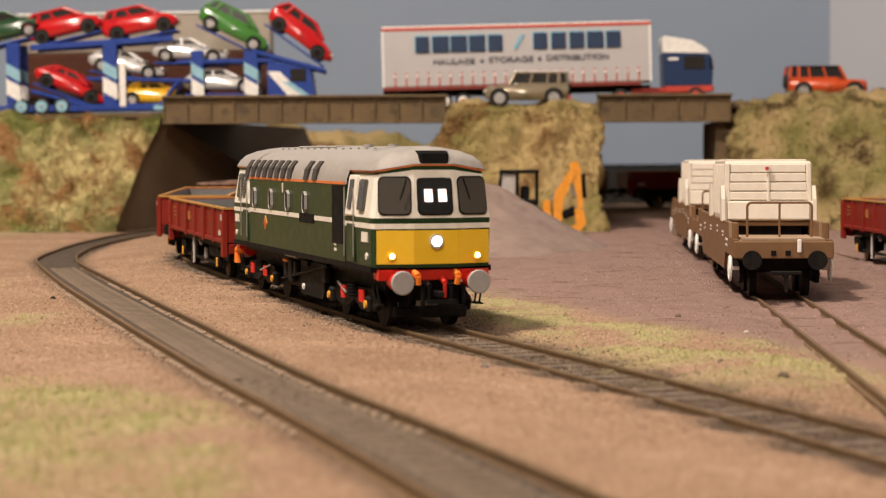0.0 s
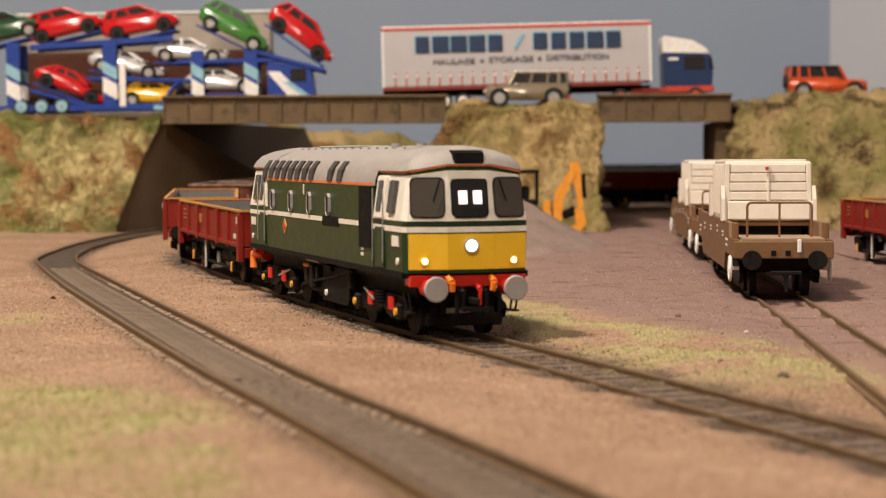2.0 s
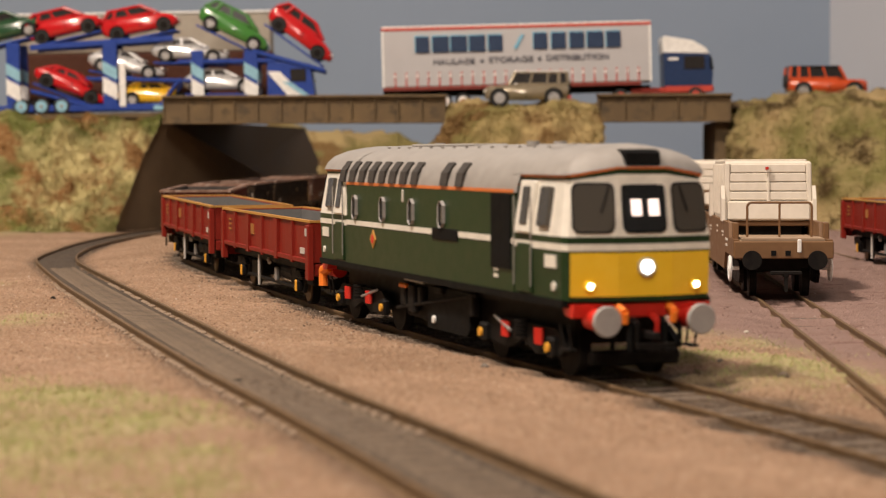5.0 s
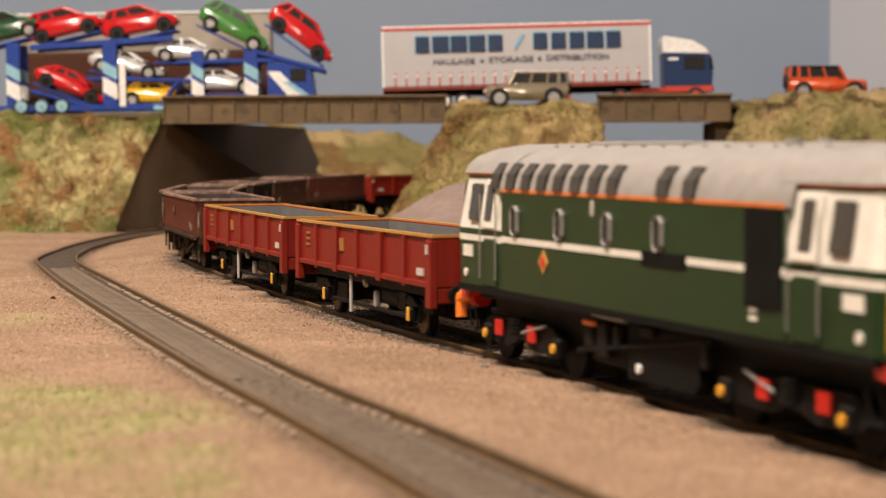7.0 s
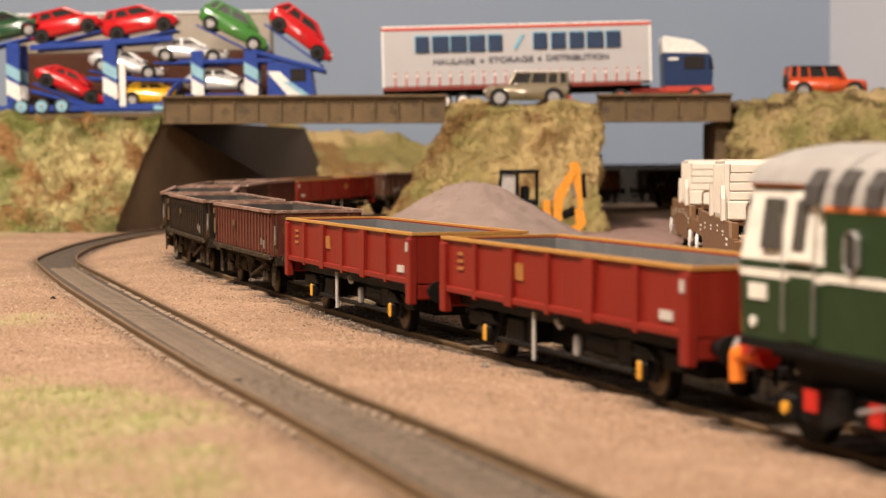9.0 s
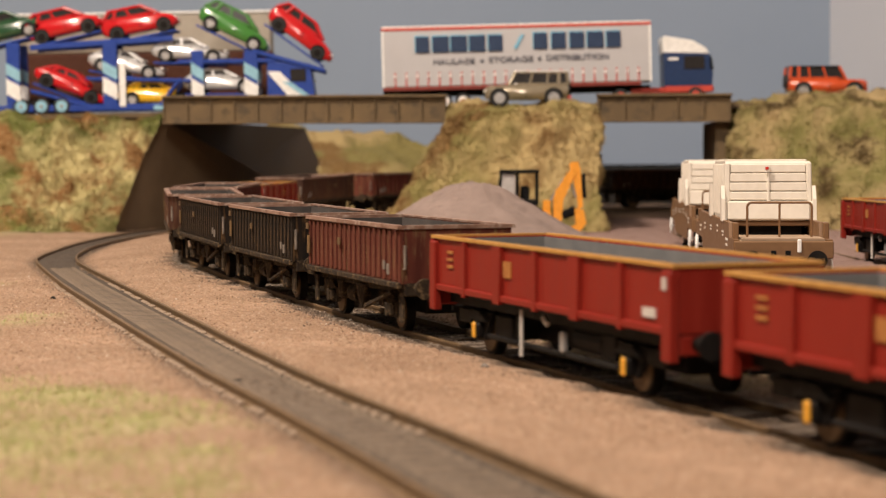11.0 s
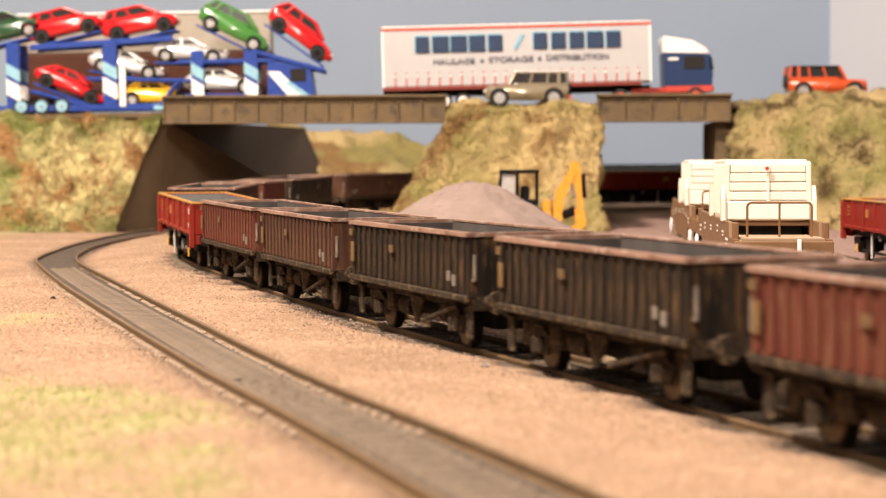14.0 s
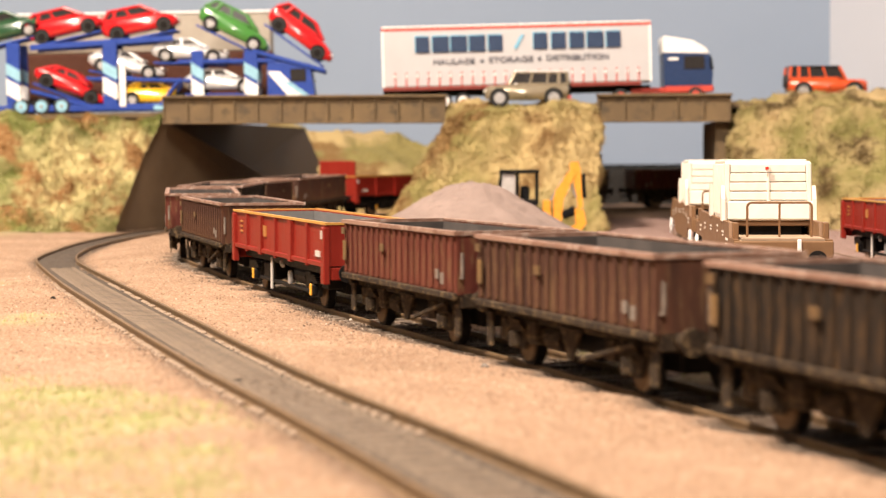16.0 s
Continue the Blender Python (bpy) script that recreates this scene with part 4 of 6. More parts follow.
            rod(hs, (0.0955, sy * 0.0062, 0.0165), (0.0985, sy * 0.0060, 0.0155), 0.0010)
            rod(hs, (0.0985, sy * 0.0060, 0.0155), (0.0980, sy * 0.0058, 0.0132), 0.0009)
            cp("brake_hose", hs, PIPEO, "orange hose end")
            hs = B()
            rod(hs, (0.0950, sy * 0.0042, 0.0135), (0.0975, sy * 0.0042, 0.0125), 0.0009)
            rod(hs, (0.0975, sy * 0.0042, 0.0125), (0.0970, sy * 0.0042, 0.0070), 0.0007)
            cp("air_hose", hs, BLACK)
            st = B()
            rod(st, (0.0905, sy * 0.0160, 0.0125), (0.0905, sy * 0.0150, 0.0070), 0.0003)
            rod(st, (0.0860, sy * 0.0160, 0.0125), (0.0865, sy * 0.0150, 0.0070), 0.0003)
            box(st, 0.0885, sy * 0.0150, 0.0070, 0.005, 0.0020, 0.0005)
            cp("cab_step", st, SOOT)
        if end == -1:
            rear = rod(B(), (0.0945, 0.0140, 0.0150), (0.0985, 0.0150, 0.0135), 0.0017, 10)
            rod(rear, (0.0985, 0.0150, 0.0140), (0.0980, 0.0152, 0.0088), 0.0015, 10)
            cp("rear_hose", rear, PIPEO, "thick orange hose end")
        cp("coupling", box(box(B(), 0.0985, 0, 0.0105, 0.0070, 0.0016, 0.0018, 0.0003), 0.1015, 0, 0.0085, 0.0012, 0.0090, 0.0012), SOOT, "black tension-lock coupling")
        cp("snow_plough", box(B(), 0.0905, 0, 0.0050, 0.002, 0.022, 0.0034, 0.0005, (0, 10, 0)), SOOT)
        for y, z, m in ((-0.0078, 0.0118, BLACK), (0.0078, 0.0118, BLACK), (-0.0022, 0.0125, SOOT), (0.0024, 0.0135, REDP)):
            jp = rod(B(), (0.0945, y, z + 0.0012), (0.0972, y * 1.02, z), 0.0008)
            rod(jp, (0.0972, y * 1.02, z), (0.0966, y * 1.05, z - 0.0042), 0.0006)
            cp("jumper_hose", jp, m, "hanging jumper hose")
        # bogie
        bg = new("bogie")
        bg.parent, bg.matrix_basis = loco, turn
        tagged(bg, "black bogie with yellow axleboxes and red cylinders")
        for sy in (-1, 1):
            fr = B()
            prism(fr, [(0.036, 0.0072), (0.040, 0.0048), (0.052, 0.0042), (0.060, 0.0068), (0.068, 0.0042), (0.082, 0.0048), (0.086, 0.0075), (0.080, 0.0108), (0.042, 0.0108)],
                  sy * 0.0135 - 0.0008, sy * 0.0135 + 0.0008)
            part("bogie_frame", fr, SOOT, bg)
            for x in (0.0370, 0.0790):
                wh = part("wheel", cyl(B(), x, sy * 0.0094, 0.0064, 0.0064, 0.0026, "y", 24), SOOT, bg)
                part("axlebox", box(B(), x, sy * 0.0148, 0.0066, 0.0042, 0.0022, 0.0046, 0.0006), SOOT, wh)
                part("axlebox_cap", cyl(B(), x, sy * 0.0161, 0.0066, 0.0011, 0.0008, "y", 12), AXLEY, wh, "yellow axlebox cap")
            for x, z in ((0.050, 0.0085), (0.0705, 0.0085)):
                for k in range(3):
                    part("brake_cylinder", cyl(B(), x + k * 0.0014, sy * 0.0152, z, 0.0006, 0.0036, "z", 8), REDP, bg, "red brake spring")
            sp = B()
            for k in range(5):
                cyl(sp, 0.061, sy * 0.0150, 0.0076 + k * 0.0009, 0.0019, 0.0005, "z", 12)
            part("coil_spring", sp, SOOT, bg)
            part("brake_rod", rod(B(), (0.044, sy * 0.0150, 0.0110), (0.056, sy * 0.0158, 0.0085), 0.0004), STEEL, bg, "bright brake rod")
    under = B()
    prism(under, [(-0.006, 0.0040), (0.0235, 0.0040), (0.0255, 0.0060), (0.0255, 0.0150), (-0.006, 0.0150)], -0.0146, 0.0146)
    part("fuel_tank", under, BLACK, loco, "black fuel tank and battery boxes")
    part("battery_box", box(B(), -0.0175, 0, 0.0100, 0.0190, 0.0270, 0.0090, 0.0008), SOOT, loco)
    for sy in (-1, 1):
        for x, z, a, h in ((-0.024, 0.0115, 0.004, 0.006), (-0.017, 0.0108, 0.005, 0.0075), (-0.010, 0.0120, 0.003, 0.005), (0.029, 0.0125, 0.003, 0.006), (0.0045, 0.0145, 0.006, 0.002)):
            part("equipment_box", box(B(), x, sy * 0.0148, z, a, 0.0020, h, 0.0004), SOOT, loco)
        part("air_pipe", rod(B(), (-0.030, sy * 0.0152, 0.0075), (0.032, sy * 0.0152, 0.0150), 0.0005), SOOT, loco)
    part("frame", box(B(), -0.0025, 0, 0.0160, 0.180, 0.028, 0.0030), SOOT, loco)
    part("underframe", box(B(), -0.0025, 0, 0.0118, 0.172, 0.0225, 0.0085), SOOT, loco, "sooty black underframe")
    for x, y in ((0.040, 0.004), (0.044, -0.005), (-0.045, 0.003)):
        part("roof_filler", cyl(B(), x, y, 0.0521, 0.0016, 0.0012, "z", 12), ROOFG, roof)
    for sy in (-1, 1):
        part("tank_gauge", cyl(B(), 0.000, sy * 0.0151, 0.0066, 0.0010, 0.0006, "y", 10), WHITE, loco, "white tank gauge")
        part("fill_pipe", rod(B(), (-0.020, sy * 0.0162, 0.0162), (-0.004, sy * 0.0162, 0.0160), 0.0006), STEEL, loco)
        part("cock", box(B(), -0.0235, sy * 0.0155, 0.0140, 0.006, 0.0012, 0.0012, 0.0003), PIPEO, loco, "orange isolating cock")
    return loco


loco = make_loco()
loco.scale = (1.058, 1.035, 1.055)
TRAIN.append((loco, -0.0035, 0.053))


# ---- wagons ----
def tub(bm, L, W, z0, z1, t, slope=0.0):
    """An open box: four walls and a floor, the ends leaning by slope."""
    box(bm, 0, W / 2 - t / 2, (z0 + z1) / 2, L, t, z1 - z0)
    box(bm, 0, -W / 2 + t / 2, (z0 + z1) / 2, L, t, z1 - z0)
    for s in (-1, 1):
        box(bm, s * (L / 2 - t / 2), 0, (z0 + z1) / 2, t, W - 2 * t - 0.0002, z1 - z0)
    return bm


def axles(w, xs, frame_mat, cap_mat):
    for x in xs:
        for sy in (-1, 1):
            wh = part("wheel", cyl(B(), x, sy * 0.0094, 0.0060, 0.0060, 0.0026, "y", 22), SOOT, w)
            part("wheel_rim", cyl(B(), x, sy * 0.0108, 0.0060, 0.0050, 0.0006, "y", 22), RAILM, wh)
            gu = B()
            prism(gu, [(x - 0.0075, 0.0115), (x - 0.0030, 0.0042), (x + 0.0030, 0.0042), (x + 0.0075, 0.0115)], sy * 0.0128 - 0.0006, sy * 0.0128 + 0.0006)
            g = part("axle_guard", gu, frame_mat, w)
            part("axlebox", box(B(), x, sy * 0.0142, 0.0066, 0.0040, 0.0022, 0.0040, 0.0006), frame_mat, g)
            part("axlebox_cover", box(B(), x + 0.0002, sy * 0.0155, 0.0066, 0.0019, 0.0008, 0.0042, 0.0004), cap_mat, g)
            sp = B()
            for k in range(4):
                box(sp, x, sy * 0.0140, 0.0094 + k * 0.0006, 0.012 - k * 0.002, 0.0016, 0.0005)
            part("leaf_spring", sp, frame_mat, g)


def ends(w, L, frame_mat, beam_mat, head):
    for s in (-1, 1):
        part("headstock", box(B(), s * (L / 2 - 0.001), 0, 0.0135, 0.0022, 0.031, 0.0042, 0.0004), beam_mat, w)
        for sy in (-1, 1):
            b = part("buffer", cyl(B(), s * (L / 2 + 0.0025), sy * 0.01135, 0.0139, 0.0016, 0.0060, "x", 12), frame_mat, w)
            part("buffer_head", cyl(B(), s * (L / 2 + 0.0060), sy * 0.01135, 0.0139, 0.0030, 0.0010, "x", 18), head, b)
        part("coupling", box(box(B(), s * (L / 2 + 0.0035), 0, 0.0095, 0.0090, 0.0016, 0.0014, 0.0003), s * (L / 2 + 0.0075), 0, 0.0085, 0.0010, 0.0075, 0.0012), SOOT, w, "black coupling hook")


def make_red_wagon(tall=False):
    """Low-sided open box wagon, clean red with gold top rail."""
    L, W, z0, z1 = 0.1470, 0.0335, 0.0160, 0.0297
    w = thing("box_wagon", Matrix(), "red open box wagon with one tall end board" if tall else "clean red open box wagon with gold top rail, empty", "wagon", "wagons of the train")
    body = part("body", tub(B(), L, W, z0, z1, 0.0012), EWSRED, w, "red steel side panels")
    part("lining", tub(B(), L - 0.0026, W - 0.0026, z0, z1 - 0.0004, 0.0005), INSIDE, body, "grey inside walls")
    part("floor", box(B(), 0, 0, z0 + 0.0006, L - 0.003, W - 0.003, 0.0010), INSIDE, body, "grey wagon floor")
    tr = tub(B(), L + 0.0012, W + 0.0014, z1 - 0.0002, z1 + 0.0006, 0.0015)
    part("top_rail", tr, GOLD, w, "worn gold top rail")
    rib = mesh_of(prism(B(), [(-0.0011, z0 - 0.001), (0.0011, z0 - 0.001), (0.0011, z1 - 0.0005), (-0.0011, z1 - 0.0005)], -0.0006, 0.0006), "rib", EWSRED)
    for sy in (-1, 1):
        for i in range(7):
            x = -L / 2 + 0.001 + (L - 0.002) * i / 6
            if i in (2, 4):
                post = prism(B(), [(x - 0.0030, z1 - 0.0005), (x + 0.0030, z1 - 0.0005), (x + 0.0022, z0 - 0.001), (x - 0.0022, z0 - 0.001)], sy * (W / 2 + 0.0004) - 0.0008, sy * (W / 2 + 0.0004) + 0.0008)
                part("post", post, EWSRED, body, "wide red side post")
                continue
            o = new("rib", rib)
            o.parent, o.location = body, (x, sy * (W / 2 + 0.0004), 0)
        part("side_rail", box(B(), 0, sy * (W / 2 + 0.0003), z0 + 0.0004, L, 0.0012, 0.0016, 0.0002), EWSRED, body)
        for s in (-1, 1):
            part("corner_post", box(B(), s * (L / 2 - 0.0018), sy * (W / 2 + 0.0002), 0.0194, 0.0042, 0.0022, 0.0186, 0.0003), EWSRED, body)
        part("lettering_bar", box(B(), -0.0185, sy * (W / 2 + 0.0002), 0.0238, 0.0048, 0.0004, 0.0040), LINEG, body, "gold lettering as plain bars")
        part("number_bar", box(box(box(B(), -0.060, sy * (W / 2 + 0.0002), 0.0261, 0.0042, 0.0004, 0.0007), -0.060, sy * (W / 2 + 0.0002), 0.0242, 0.0042, 0.0004, 0.0007), -0.060, sy * (W / 2 + 0.0002), 0.0223, 0.0042, 0.0004, 0.0007), LINEG, body)
        part("data_plate", box(B(), 0.062, sy * (W / 2 + 0.0002), 0.0196, 0.0060, 0.0004, 0.0020), PALEP, body, "small white data plate")
        part("label_clip", box(B(), L / 2 - 0.0020, sy * (W / 2 + 0.0014), 0.0262, 0.0018, 0.0004, 0.0026), PALEP, body)
        part("frame_side", box(B(), 0, sy * 0.0125, 0.0140, L - 0.006, 0.0012, 0.0036), SOOT, w, "black underframe")
        part("door_lever", rod(B(), (-0.012, sy * 0.0158, 0.0145), (-0.012, sy * 0.0158, 0.0030), 0.0005), PALEP, w, "white brake lever")
        part("tie_rod", rod(B(), (0.000, sy * 0.0150, 0.0135), (0.0025, sy * 0.0150, 0.0120), 0.0007), PALEP, w)
        part("valve", box(B(), 0.010, sy * 0.0140, 0.0085, 0.0022, 0.0016, 0.0050, 0.0004), STEEL, w)
        for x, z, a, h in ((-0.030, 0.0085, 0.012, 0.006), (0.034, 0.0095, 0.008, 0.006), (-0.020, 0.0095, 0.004, 0.0065), (-0.058, 0.0095, 0.010, 0.004), (0.058, 0.0095, 0.010, 0.004)):
            part("equipment_box", box(B(), x, sy * 0.0110, z, a, 0.0050, h, 0.0005), SOOT, w)
        part("air_tank", cyl(B(), 0.022, sy * 0.0105, 0.0098, 0.0032, 0.016, "x", 14), SOOT, w)
        part("brake_gear", rod(B(), (-0.040, sy * 0.0135, 0.0055), (0.040, sy * 0.0135, 0.0055), 0.0007), SOOT, w)
    part("centre_sill", box(B(), 0, 0, 0.0098, L - 0.030, 0.0120, 0.0085, 0.0004), SOOT, w)
    part("body_floor", box(B(), 0, 0, 0.0158, L - 0.002, W - 0.001, 0.0012), SOOT, w)
    if tall:
        part("end_board", box(B(), L / 2 - 0.0006, 0, 0.0352, 0.0020, W, 0.0125, 0.0004), EWSRED, w, "tall red end board")
    axles(w, (-0.046, 0.046), SOOT, AXLEY)
    ends(w, L, SOOT, EWSRED, SOOT)
    return w


def make_old_wagon(body_mat, label, patch):
    """Weathered ribbed open wagon with a rusty rim."""
    L, W, z0, z1 = 0.1036, 0.0340, 0.0150, 0.0313
    w = thing("ballast_wagon", Matrix(), label, "wagon", "wagons of the train")
    body = part("body", tub(B(), L, W, z0, z1, 0.0012), body_mat, w, "ribbed steel body streaked with grime")
    part("lining", tub(B(), L - 0.0026, W - 0.0026, z0, z1 - 0.0004, 0.0005), INDARK, body, "stained inside walls")
    part("floor", box(B(), 0, 0, z0 + 0.0006, L - 0.003, W - 0.003, 0.0010), INDARK, body)
    part("top_rail", tub(B(), L + 0.0016, W + 0.0018, z1 - 0.0005, z1 + 0.0006, 0.0021), RIMR, w, "rusty worn top rim")
    rib = mesh_of(box(B(), 0, 0, 0, 0.0016, 0.0007, z1 - z0 - 0.002, 0.0002), "rib", body_mat)
    for sy in (-1, 1):
        for i in range(19):
            o = new("rib", rib)
            o.parent, o.location = body, (-L / 2 + 0.003 + (L - 0.006) * i / 18, sy * (W / 2 + 0.0003), (z0 + z1) / 2)
        part("side_sill", box(B(), 0, sy * (W / 2 + 0.0002), z0 - 0.0004, L, 0.0016, 0.0018, 0.0003), GRIMEU, body)
        for x, z, a, b in patch:
            part("lettering_bar", box(B(), x, sy * (W / 2 + 0.0011), z, a, 0.0003, b), FADED, body, "faded lettering as plain bars")
        part("data_plate", box(box(B(), 0.0425, sy * (W / 2 + 0.0008), 0.0190, 0.0022, 0.0003, 0.0030), 0.0385, sy * (W / 2 + 0.0008), 0.0200, 0.0020, 0.0003, 0.0026), DUSTY, body, "pale data patches")
        part("frame_side", box(B(), 0, sy * 0.0125, 0.0130, L - 0.004, 0.0012, 0.0034), GRIMEU, w, "grimy underframe")
        part("brake_lever", rod(B(), (0.010, sy * 0.0152, 0.0058), (0.040, sy * 0.0158, 0.0122), 0.0007), GRIMEU, w, "long slanting brake lever")
        part("vee_hanger", prism(B(), [(-0.006, 0.0120), (0.006, 0.0120), (0.001, 0.0045), (-0.001, 0.0045)], sy * 0.0135 - 0.0004, sy * 0.0135 + 0.0004), GRIMEU, w)
        part("brake_cylinder", cyl(B(), -0.012, sy * 0.0110, 0.0082, 0.0028, 0.009, "x", 14), GRIMEU, w)
        for s in (-1, 1):
            st = B()
            box(st, s * (L / 2 - 0.004), sy * 0.0152, 0.0080, 0.0036, 0.0006, 0.0085)
            part("shunter_step", st, GRIMEU, w)
            hr = B()
            rod(hr, (s * (L / 2 + 0.0005), sy * (W / 2 - 0.001), 0.0195), (s * (L / 2 + 0.0018), sy * (W / 2 - 0.001), 0.0195), 0.0003)
            rod(hr, (s * (L / 2 + 0.0018), sy * (W / 2 - 0.001), 0.0195), (s * (L / 2 + 0.0018), sy * (W / 2 - 0.001), 0.0262), 0.00045)
            part("handrail", hr, DUSTY, w)
        for x, z, a, h in ((-0.042, 0.0085, 0.005, 0.006), (-0.024, 0.0090, 0.006, 0.006), (0.022, 0.0090, 0.006, 0.005)):
            part("equipment_box", box(B(), x, sy * 0.0118, z, a, 0.0040, h, 0.0005), GRIMEU, w)
    part("centre_sill", box(B(), 0, 0, 0.0095, L - 0.020, 0.0120, 0.0080, 0.0004), SOOT, w)
    axles(w, (-0.033, 0.033), GRIMEU, GRIMEU)
    ends(w, L, GRIMEU, GRIMEU, GRIMEU)
    return w


bars = ((-0.048, 0.0225, 0.003, 0.006), (-0.010, 0.0250, 0.0034, 0.0022), (-0.0495, 0.0285, 0.003, 0.002))
red = make_red_wagon()
maroon = make_old_wagon(RUSTM, "weathered maroon open wagon with rusty rim, empty", bars)
brown = make_old_wagon(RUSTB, "weathered brown open wagon with rusty rim, empty", bars)
black = make_old_wagon(GRIME, "grimy black open wagon with rusty rim, empty", bars)
tall = make_red_wagon(True)
ORDER = [(red, 0.1961, 0.046), (None, 0.3662, 0.046), (maroon, 0.5187, 0.033), (black, 0.6486, 0.033), (None, 0.7740, 0.033), (brown, 0.9017, 0.033),
         (None, 1.0215, 0.033), (None, 1.1700, 0.046), (None, 1.3195, 0.033), (None, 1.4600, 0.033), (None, 1.5915, 0.033), (None, 1.7230, 0.033),
         (None, 1.8545, 0.033), (tall, 2.0070, 0.046), (None, 2.1600, 0.033), (None, 2.2920, 0.033), (None, 2.4240, 0.033)]
KIND = [red, red, maroon, black, black, brown, maroon, red, brown, maroon, black, brown, brown, tall, black, maroon, brown]
for (own, back, half), kind in zip(ORDER, KIND):
    TRAIN.append((own or copy_thing(kind, Matrix()), back, half))


# ---- the yard ----
GRAVEL = mat("pinkish_gravel", (0.23, 0.168, 0.142), (0.30, 0.222, 0.19), scale=60, rough=0.95, fine=1100, bump=0.8, dist=0.0008, wear=(0.22, 0.16, 0.135))


def make_heap():
    verts, faces, nr, na = [], [], 46, 120
    for i in range(nr + 1):
        r = i / nr
        for k in range(na):
            a = 2 * math.pi * k / na
            wob = 1 + 0.10 * noise.noise(Vector((math.cos(a) * 1.7, math.sin(a) * 1.7, 3.0)))
            x, y = 0.016 + 0.086 * r * wob * math.cos(a), 1.125 + 0.120 * r * wob * math.sin(a)
            z = 0.0462 * (1 - r) ** 1.05 - 0.0045 * math.exp(-(r / 0.10) ** 2)
            z += 0.0022 * noise.fractal(Vector((x * 40, y * 40, 1.0)), 1.0, 2.0, 4) * min(1, 4 * r) + 0.0011 * noise.noise(Vector((x * 420, y * 420, 2)))
            verts.append((x, y, z - 0.0035))
    for i in range(nr):
        for k in range(na):
            a, b = i * na + k, i * na + (k + 1) % na
            faces.append((a, b, b + na, a + na))
    me = bpy.data.meshes.new("gravel_heap")
    me.from_pydata(verts, [], faces)
    me.materials.append(GRAVEL)
    me.polygons.foreach_set("use_smooth", [True] * len(me.polygons))
    return tagged(new("gravel_heap", me), "loose heap of pinkish-grey gravel in the yard", "gravel heap")


make_heap()


def make_digger():
    d = thing("backhoe_digger", pose(0.047, 1.318, -0.0015), "orange backhoe digger standing behind the gravel heap", "digger")
    body = B()
    prism(body, [(-0.028, 0.009), (0.022, 0.009), (0.022, 0.017), (0.006, 0.019), (-0.008, 0.021), (-0.027, 0.018)], -0.0095, 0.0095, 0.04)
    body = part("body", body, DIGO, d, "orange engine cover")
    part("grille", box(B(), -0.0285, 0, 0.014, 0.001, 0.012, 0.006), BLACK, body)
    cab = part("cab", box(B(), 0.003, 0, 0.0215, 0.026, 0.019, 0.007, 0.001), SOOT, d, "black cab with large windows")
    for x in (-0.010, 0.003, 0.016):
        for y in (-0.009, 0.009):
            part("cab_post", rod(B(), (x, y, 0.022), (x + (0.002 if x < 0 else 0), y * 0.93, 0.043), 0.0009), BLACK, cab)
    part("cab_roof", box(B(), 0.0042, 0, 0.0437, 0.026, 0.021, 0.0024, 0.0006), BLACK, cab)
    # The window's reflection is painted in as an opaque pale grey.
    part("glass", box(B(), -0.0038, 0, 0.0325, 0.0105, 0.017, 0.020, 0.0005), mat("cab_glass_painted_reflection", (0.42, 0.40, 0.38), rough=0.12, bump=0), cab, "window coloured pale for its reflection")
    part("seat", box(B(), 0.008, 0, 0.028, 0.006, 0.009, 0.012, 0.001), BLACK, cab)
    for x, r in ((0.012, 0.0105), (-0.020, 0.0065)):
        for y in (-0.0115, 0.0115):
            w = part("wheel", cyl(B(), x, y, r, r, 0.006, "y", 24), TYRE, d)
            part("hub", cyl(B(), x, y * 1.27, r, r * 0.5, 0.001, "y", 16), DIGO, w)
    ld = B()
    for y in (-0.008, 0.008):
        rod(ld, (-0.012, y, 0.019), (-0.036, y, 0.012), 0.0013)
    ld = part("loader_arm", ld, DIGO, d)
    bk = B()
    prism(bk, [(-0.036, 0.010), (-0.047, 0.014), (-0.050, 0.024), (-0.0485, 0.0245), (-0.043, 0.018), (-0.034, 0.020)], -0.014, 0.014)
    part("loader_bucket", bk, DIGO, ld, "orange loading bucket")
    bm = B()
    prism(bm, [(0.0270, 0.010), (0.0325, 0.010), (0.0335, 0.0240), (0.0400, 0.0385), (0.0425, 0.0430), (0.0400, 0.0460), (0.0370, 0.0430), (0.0285, 0.0310), (0.0270, 0.0260)], -0.0032, 0.0032)
    boom = part("boom", bm, DIGO, d, "orange backhoe boom")
    bm = B()
    prism(bm, [(0.0375, 0.0480), (0.0395, 0.0500), (0.0435, 0.0500), (0.0450, 0.0460), (0.0458, 0.034), (0.0468, 0.020), (0.0440, 0.0185), (0.0415, 0.033), (0.0390, 0.0440)], -0.0026, 0.0026)
    dip = part("dipper", bm, DIGO, d, "orange dipper arm")
    bm = B()
    prism(bm, [(0.041, 0.019), (0.047, 0.018), (0.049, 0.009), (0.044, 0.003), (0.036, 0.004), (0.036, 0.0055), (0.042, 0.008)], -0.005, 0.005)
    part("bucket", bm, DIGO, dip, "orange digging bucket")
    part("ram_cover", rod(rod(B(), (0.0468, -0.001, 0.042), (0.0478, -0.001, 0.026), 0.0016), (0.0330, -0.001, 0.014), (0.0420, -0.001, 0.018), 0.0030), BLACK, boom, "black hydraulic cylinder")
    part("swing_post", box(B(), 0.0225, 0, 0.0165, 0.005, 0.012, 0.016, 0.0006), DIGO, d)
